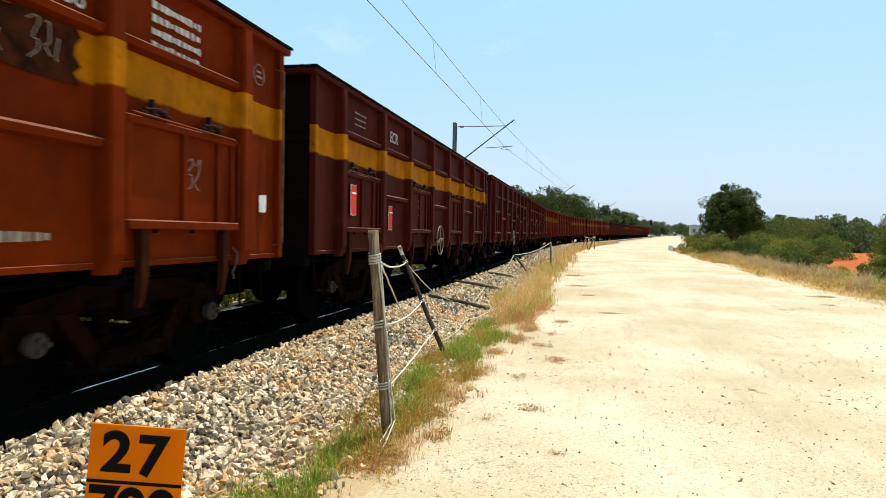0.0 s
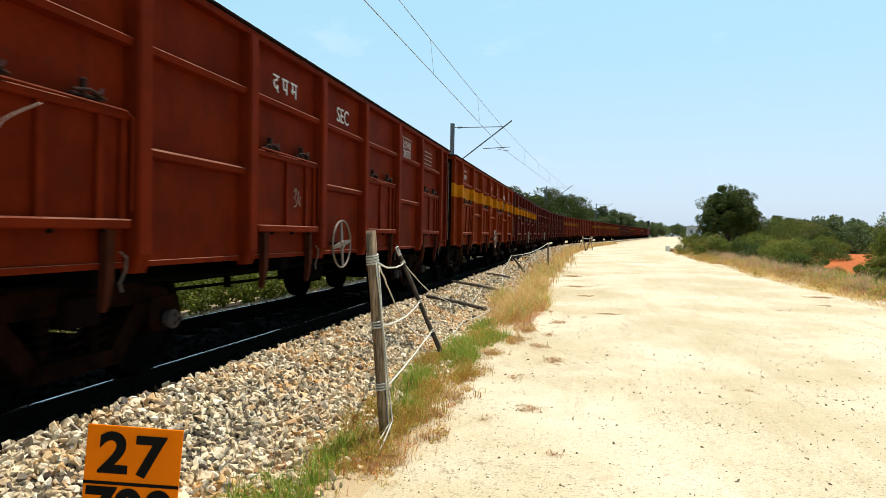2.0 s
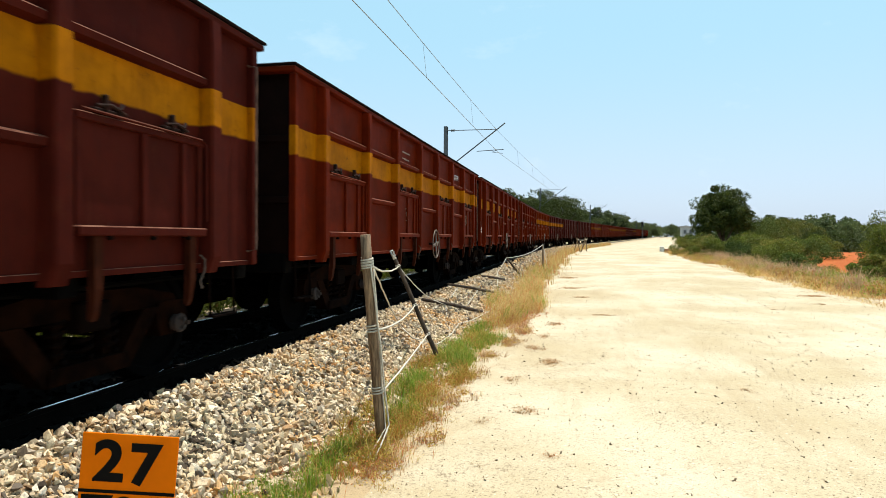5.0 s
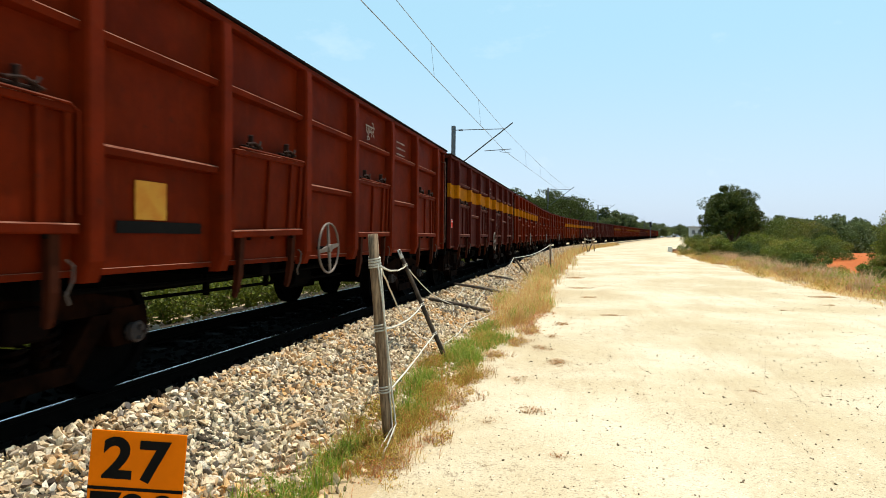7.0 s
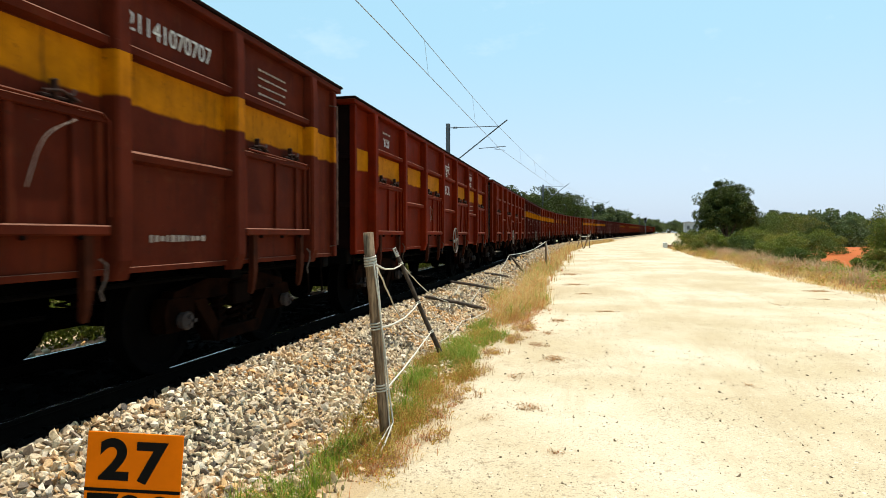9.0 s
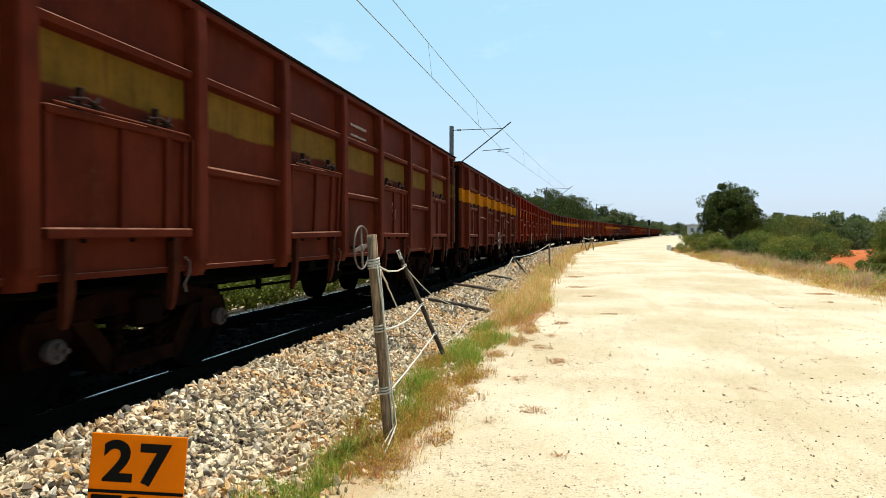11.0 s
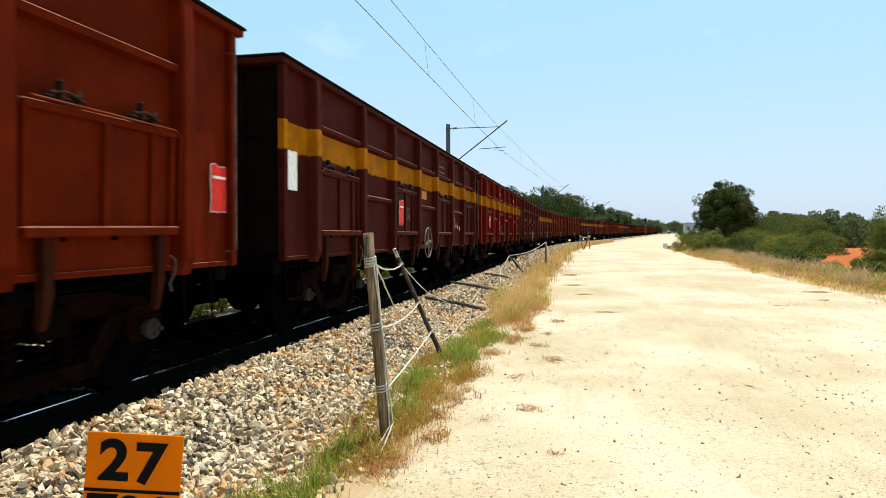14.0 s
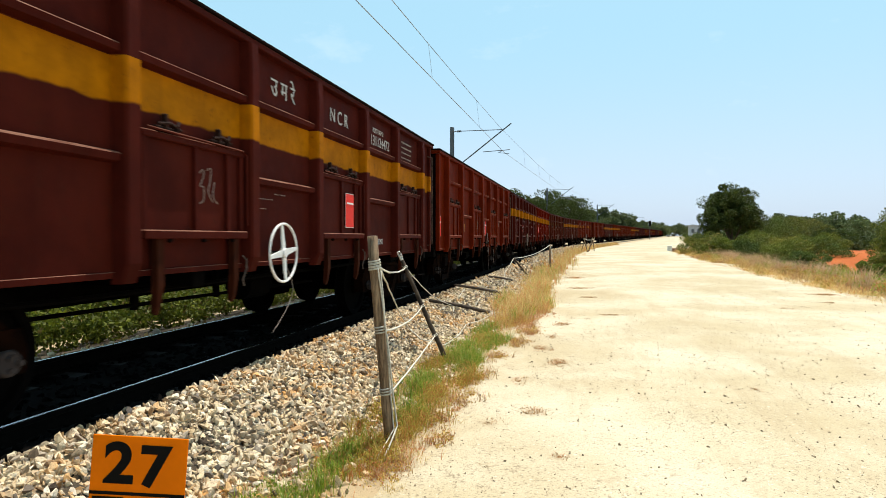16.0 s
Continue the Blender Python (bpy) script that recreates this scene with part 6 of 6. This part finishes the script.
def grasses():
    rng = np.random.default_rng(21)

    def tufted(name, c, per, radius, lo, hi, width, material, label, spread=0.8, lift=0.0, category="grass"):
        s = tufts(rng, c, per, radius)
        s[:, 2] += lift
        blades(name, s, uneven(rng, len(c), per, lo, hi), width, material, rng, label, category, spread)

    def leafed(name, c, lo, hi, per, leaf, material, label):
        rr = rng.uniform(lo, hi, len(c))
        p = np.stack([c[:, 0] + [off(q) for q in c[:, 1]], c[:, 1], np.array([land(a, q) for a, q in c]) + rr * 0.5], 1)
        v, f = leaf_cloud(rng, p, rr, per, leaf)
        tagged(new(name, mesh_arrays(name, v, f, material)), label, "weeds", kind="stuff")

    # along the fence: patches of green, olive, brown and rust with bare earth between
    tufted("green_grass", patches(rng, GREEN_AT, 420), 34, 0.045, 0.08, 0.27, 0.0030, M_GRASS, "patchy green grass and weeds along the fence", 0.75)
    leafed("low_weeds", patches(rng, GREEN_AT, 420), 0.03, 0.095, 60, 0.017, M_WEED, "low leafy green weeds round the fence post")
    tufted("olive_grass", patches(rng, OLIVE_AT, 330), 30, 0.05, 0.06, 0.24, 0.0028, M_OLIVE, "olive-brown wiry grass along the foot of the fence", 0.9)
    leafed("olive_weeds", patches(rng, OLIVE_AT, 560), 0.03, 0.12, 60, 0.017, M_OLIVE, "olive-brown tangled weeds along the foot of the fence")
    tufted("brown_tufts", patches(rng, BROWN_AT, 420), 28, 0.035, 0.04, 0.15, 0.0026, M_BROWNGRASS, "brown withered tufts at the edge of the lane", 1.1)
    leafed("golden_tufts", patches(rng, BROWN_AT, 420), 0.02, 0.075, 44, 0.015, M_GOLD, "golden dry weeds at the edge of the lane")
    leafed("yellow_weeds", patches(rng, GREEN_AT + OLIVE_AT, 170), 0.03, 0.12, 46, 0.015, M_GOLD, "small yellow-leaved weeds scattered along the fence")
    leafed("red_weeds", patches(rng, RED_AT, 650), 0.02, 0.07, 40, 0.013, M_REDWEED, "reddish dried weeds at the lane's edge")
    # thin straw over the whole strip
    n = 330
    yy = 3.2 + 24 * rng.random(n) ** 0.9
    tufted("dry_grass", np.stack([-1.5 + rng.normal(0, 0.26, n), yy], 1), 22, 0.05, 0.03, 0.16, 0.0026, M_DRY, "thin straw-coloured dry grass along the lane", 1.1)
    # the tall dry clump and the strip beyond
    tufted("tall_dry_grass", patches(rng, TALL_AT, 90), 44, 0.085, 0.22, 0.66, 0.0042, M_DRY, "tall straw-coloured grass clump by the fence", 0.9)
    tufted("tall_green_grass", patches(rng, TALL_AT, 24), 40, 0.075, 0.2, 0.55, 0.0045, M_GRASS, "green stalks among tall dry grass by the fence", 0.7)
    leafed("golden_weeds", patches(rng, TALL_AT, 110), 0.06, 0.22, 80, 0.024, M_GOLD, "golden dry weeds in the strip along the fence")
    leafed("rusty_weeds", patches(rng, TALL_AT, 60), 0.05, 0.16, 60, 0.022, M_REDWEED, "rusty dried weeds among the tall grass")
    n = 640
    yy = 22.0 + 90.0 * rng.random(n)
    tufted("far_grass", np.stack([-1.6 + rng.normal(0, 0.32, n), yy], 1), 20, 0.15, 0.2, 0.7, 0.012, M_DRY, "dry grass strip along the distant lane", 0.35)
    tufted("lane_sprigs", patches(rng, SPRIG_AT, 1500), 16, 0.03, 0.012, 0.05, 0.0028, M_BROWNGRASS, "brown dry sprigs growing in the sandy lane", 1.8, 0.014, "litter")
    # tangled weeds in drifts: olive by the post, golden and rusty farther along
    def drift(name, n, y0, y1, x0, spread, r_lo, r_hi, leaf, per, material, label):
        yy = y0 + (y1 - y0) * rng.random(n)
        ws = x0 + rng.normal(0, spread, n) + [0.22 * noise.noise(Vector((q * 0.8, 4.0, 0))) for q in yy]
        ok = np.array([noise.noise(Vector((a * 1.6, q * 0.9, len(name) * 3.7))) > 0.02 for a, q in zip(ws, yy)])
        ws, yy = ws[ok], yy[ok]
        rr = rng.uniform(r_lo, r_hi, len(ws))
        c = np.stack([ws + [off(q) for q in yy], yy, np.array([land(a, q) for a, q in zip(ws, yy)]) + rr * 0.55], 1)
        v, f = leaf_cloud(rng, c, rr, per, leaf)
        tagged(new(name, mesh_arrays(name, v, f, material)), label, "weeds", kind="stuff")

    drift("scrubby_weeds", 110, 22.0, 36.0, -1.65, 0.2, 0.09, 0.3, 0.035, 80, M_WEED, "yellow-green leafy weeds along the fence")
    drift("verge_tussocks", 380, 15.0, 60.0, 8.85, 0.65, 0.14, 0.36, 0.05, 80, M_GOLD, "golden dry tussocks on the lane's far verge")
    drift("verge_brambles", 280, 15.0, 60.0, 9.35, 0.8, 0.16, 0.46, 0.06, 80, M_OLIVE, "olive-brown brambles on the lane's far verge")
    drift("verge_greens", 170, 14.0, 37.0, 9.8, 0.9, 0.16, 0.5, 0.06, 80, M_WEED, "yellow-green weeds on the lane's far verge")
    # right verge
    n = 500
    yy = 13.0 + 59.0 * rng.random(n) ** 1.3
    c = np.stack([7.42 + 0.0095 * yy + np.abs(rng.normal(0, 1.3, n)), yy], 1)
    s = tufts(rng, c, 22, 0.16)
    blades("verge_grass", s, (0.05 + np.clip((s[:, 0] - 7.2) * 0.16, 0, 0.4)) * np.repeat(rng.uniform(0.15, 1.5, n), 22) * rng.uniform(0.4, 1.2, len(s)) + 0.03, 0.008, M_DRY, rng, "dry straw-coloured grass on the lane's far verge", "grass", 0.8)
    n = 380
    yy = 13.0 + 59.0 * rng.random(n) ** 1.2
    c = np.stack([7.47 + 0.0095 * yy + np.abs(rng.normal(0, 1.2, n)), yy], 1)
    s = tufts(rng, c, 24, 0.2)
    blades("brown_grass", s, (0.06 + np.clip((s[:, 0] - 7.2) * 0.2, 0, 0.4)) * np.repeat(rng.uniform(0.2, 1.7, n), 24) * rng.uniform(0.4, 1.2, len(s)) + 0.03, 0.007, M_BROWNGRASS, rng, "brown withered grass along the lane's far verge", "grass", 0.9)
    n = 420
    yy = 13.0 + 51.0 * rng.random(n)
    c = np.stack([10.4 + np.abs(rng.normal(0, 2.4, n)), yy], 1)
    s = tufts(rng, c, 22, 0.18)
    blades("verge_weeds", s, rng.uniform(0.15, 0.5, len(s)), 0.012, M_GRASS, rng, "green weeds on the verge under the bushes", "grass")
    n = 430
    yy = 14.0 + 54.0 * rng.random(n)
    c = np.stack([8.44 + 0.0095 * yy + np.abs(rng.normal(0, 1.3, n)), yy, np.zeros(n)], 1)
    rr = rng.uniform(0.10, 0.44, n)
    c[:, 2] = [land(a, q) for a, q, _ in c]
    c[:, 2] += rr * 0.6
    c[:, 0] += [off(q) for q in yy]
    v, f = leaf_cloud(rng, c, rr, 60, 0.075)
    tagged(new("verge_shrubs", mesh_arrays("verge_shrubs", v, f, M_WEED)), "small yellow-green shrubs among the dry verge grass", "shrubs", kind="stuff")
    n = 520
    yy = 13.5 + 18.0 * rng.random(n)
    c = np.stack([7.3 + 2.6 * rng.random(n) ** 1.4, yy], 1)
    s = tufts(rng, c, 24, 0.13)
    s[:, 2] += 0.012
    blades("verge_litter", s, uneven(rng, n, 24, 0.03, 0.2), 0.005, M_DRY, rng, "flattened dry grass along the lane's outer edge", "grass", 1.6)
    n = 280
    yy = 15.0 + 50.0 * rng.random(n) ** 1.2
    tufted("verge_plumes", np.stack([8.5 + 0.012 * yy + np.abs(rng.normal(0, 0.7, n)), yy], 1), 70, 0.16, 0.3, 1.05, 0.008, M_PLUME, "tall pinkish dried grass clumps before the bushes", 0.55)
    n = 60
    yy = 15.0 + 26.0 * rng.random(n)
    tufted("verge_straw", np.stack([8.2 + np.abs(rng.normal(0, 0.9, n)), yy], 1), 50, 0.12, 0.2, 0.7, 0.007, M_DRY, "tall straw-coloured tussocks on the lane's far verge", 0.7)
    # weeds up to the far ballast shoulder
    n = 1050
    yy = -4.0 + 46.0 * rng.random(n)
    c = np.stack([-7.1 - np.abs(rng.normal(0, 0.8, n)), yy, np.zeros(n)], 1)
    rr = rng.uniform(0.12, 0.42, n)
    c[:, 2] = [land(a, q) for a, q, _ in c]
    c[:, 2] += rr * rng.uniform(0.5, 2.4, n)
    v, f = leaf_cloud(rng, c, rr, 70, 0.075)
    tagged(new("trackside_weeds", mesh_arrays("trackside_weeds", v, f, M_SCRUB)), "dense dark green weeds beyond the far ballast shoulder", "weeds", kind="stuff")
    # the low far edge of the woods
    n = 520
    az, dist = np.radians(rng.uniform(-11, 39, n)), rng.uniform(370, 520, n)
    c = np.stack([dist * np.sin(az), dist * np.cos(az), np.zeros(n)], 1)
    c[:, 2] = [ground_at(a, q) for a, q, _ in c] + rng.uniform(0.5, 5.0, n)
    v, f = leaf_cloud(rng, c, rng.uniform(2.0, 4.5, n), 44, 1.1)
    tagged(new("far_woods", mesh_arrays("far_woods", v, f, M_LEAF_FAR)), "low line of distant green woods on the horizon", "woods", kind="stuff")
    # sparse litter on the sand
    n = 150
    c = np.stack([rng.uniform(-0.9, 7.6, n), 3.0 + 38 * rng.random(n) ** 1.2], 1)
    c[:60, 0] = -0.95 + np.abs(rng.normal(0, 0.35, 60))
    tufted("dry_litter", c, 18, 0.05, 0.008, 0.045, 0.003, M_LITTER, "brown dry litter scattered on the sandy lane", 2.2, 0.014, "litter")


grasses()


# ---- motion ----
def travelled(t):
    """Place of the leading passing wagon's centre along the track."""
    return -0.34 + 11.036 * t - 0.0207 * t * t


SLACK = {0: 0.06, -1: 0.09, -7: 0.18, -5: 0.20, -2: 0.0, -9: -0.15, -11: -0.1}      # play in the couplings
# the train surges a little: its lead or lag at some half seconds
SURGE = {1.0: 0.07, 1.5: -0.14, 2.0: -0.07, 2.5: -0.30, 3.0: 0.03, 3.5: -0.14, 4.0: 0.06, 5.0: -0.05, 5.5: -0.1, 6.0: -0.15, 6.5: -0.22, 7.5: -0.2, 8.0: 0.06, 8.5: -0.18, 11.0: -0.08, 11.5: -0.14,
         12.0: 0.18, 12.5: -0.06, 13.0: 0.1, 13.5: -0.12, 14.0: -0.06, 14.5: -0.03, 15.0: 0.1, 15.5: -0.05, 16.0: 0.1}


def motions():
    steps = [i * 0.5 for i in range(33)]
    for k, wg, near in TRAIN:
        rows = []
        for t in steps:
            x, y, z, yaw, climb = on_track(travelled(t) + SURGE.get(t, 0.0) + k * PITCH + SLACK.get(k, 0.0))
            rows.append((t, pose(x, y, z, climb, 0, yaw)))
        walk(wg, rows)
        if not near:
            continue
        for bg in [o for o in wg.children if o.name.startswith("bogie")]:
            for ws in [o for o in bg.children if o.name.startswith("wheelset")]:
                home = Matrix.Translation(ws.location)
                spin = []
                for i in range(241):
                    t = i / 15
                    spin.append((t, home @ Matrix.Rotation(-(travelled(t) - travelled(0)) / WHEEL_R, 4, "X")))
                walk(ws, spin)


motions()
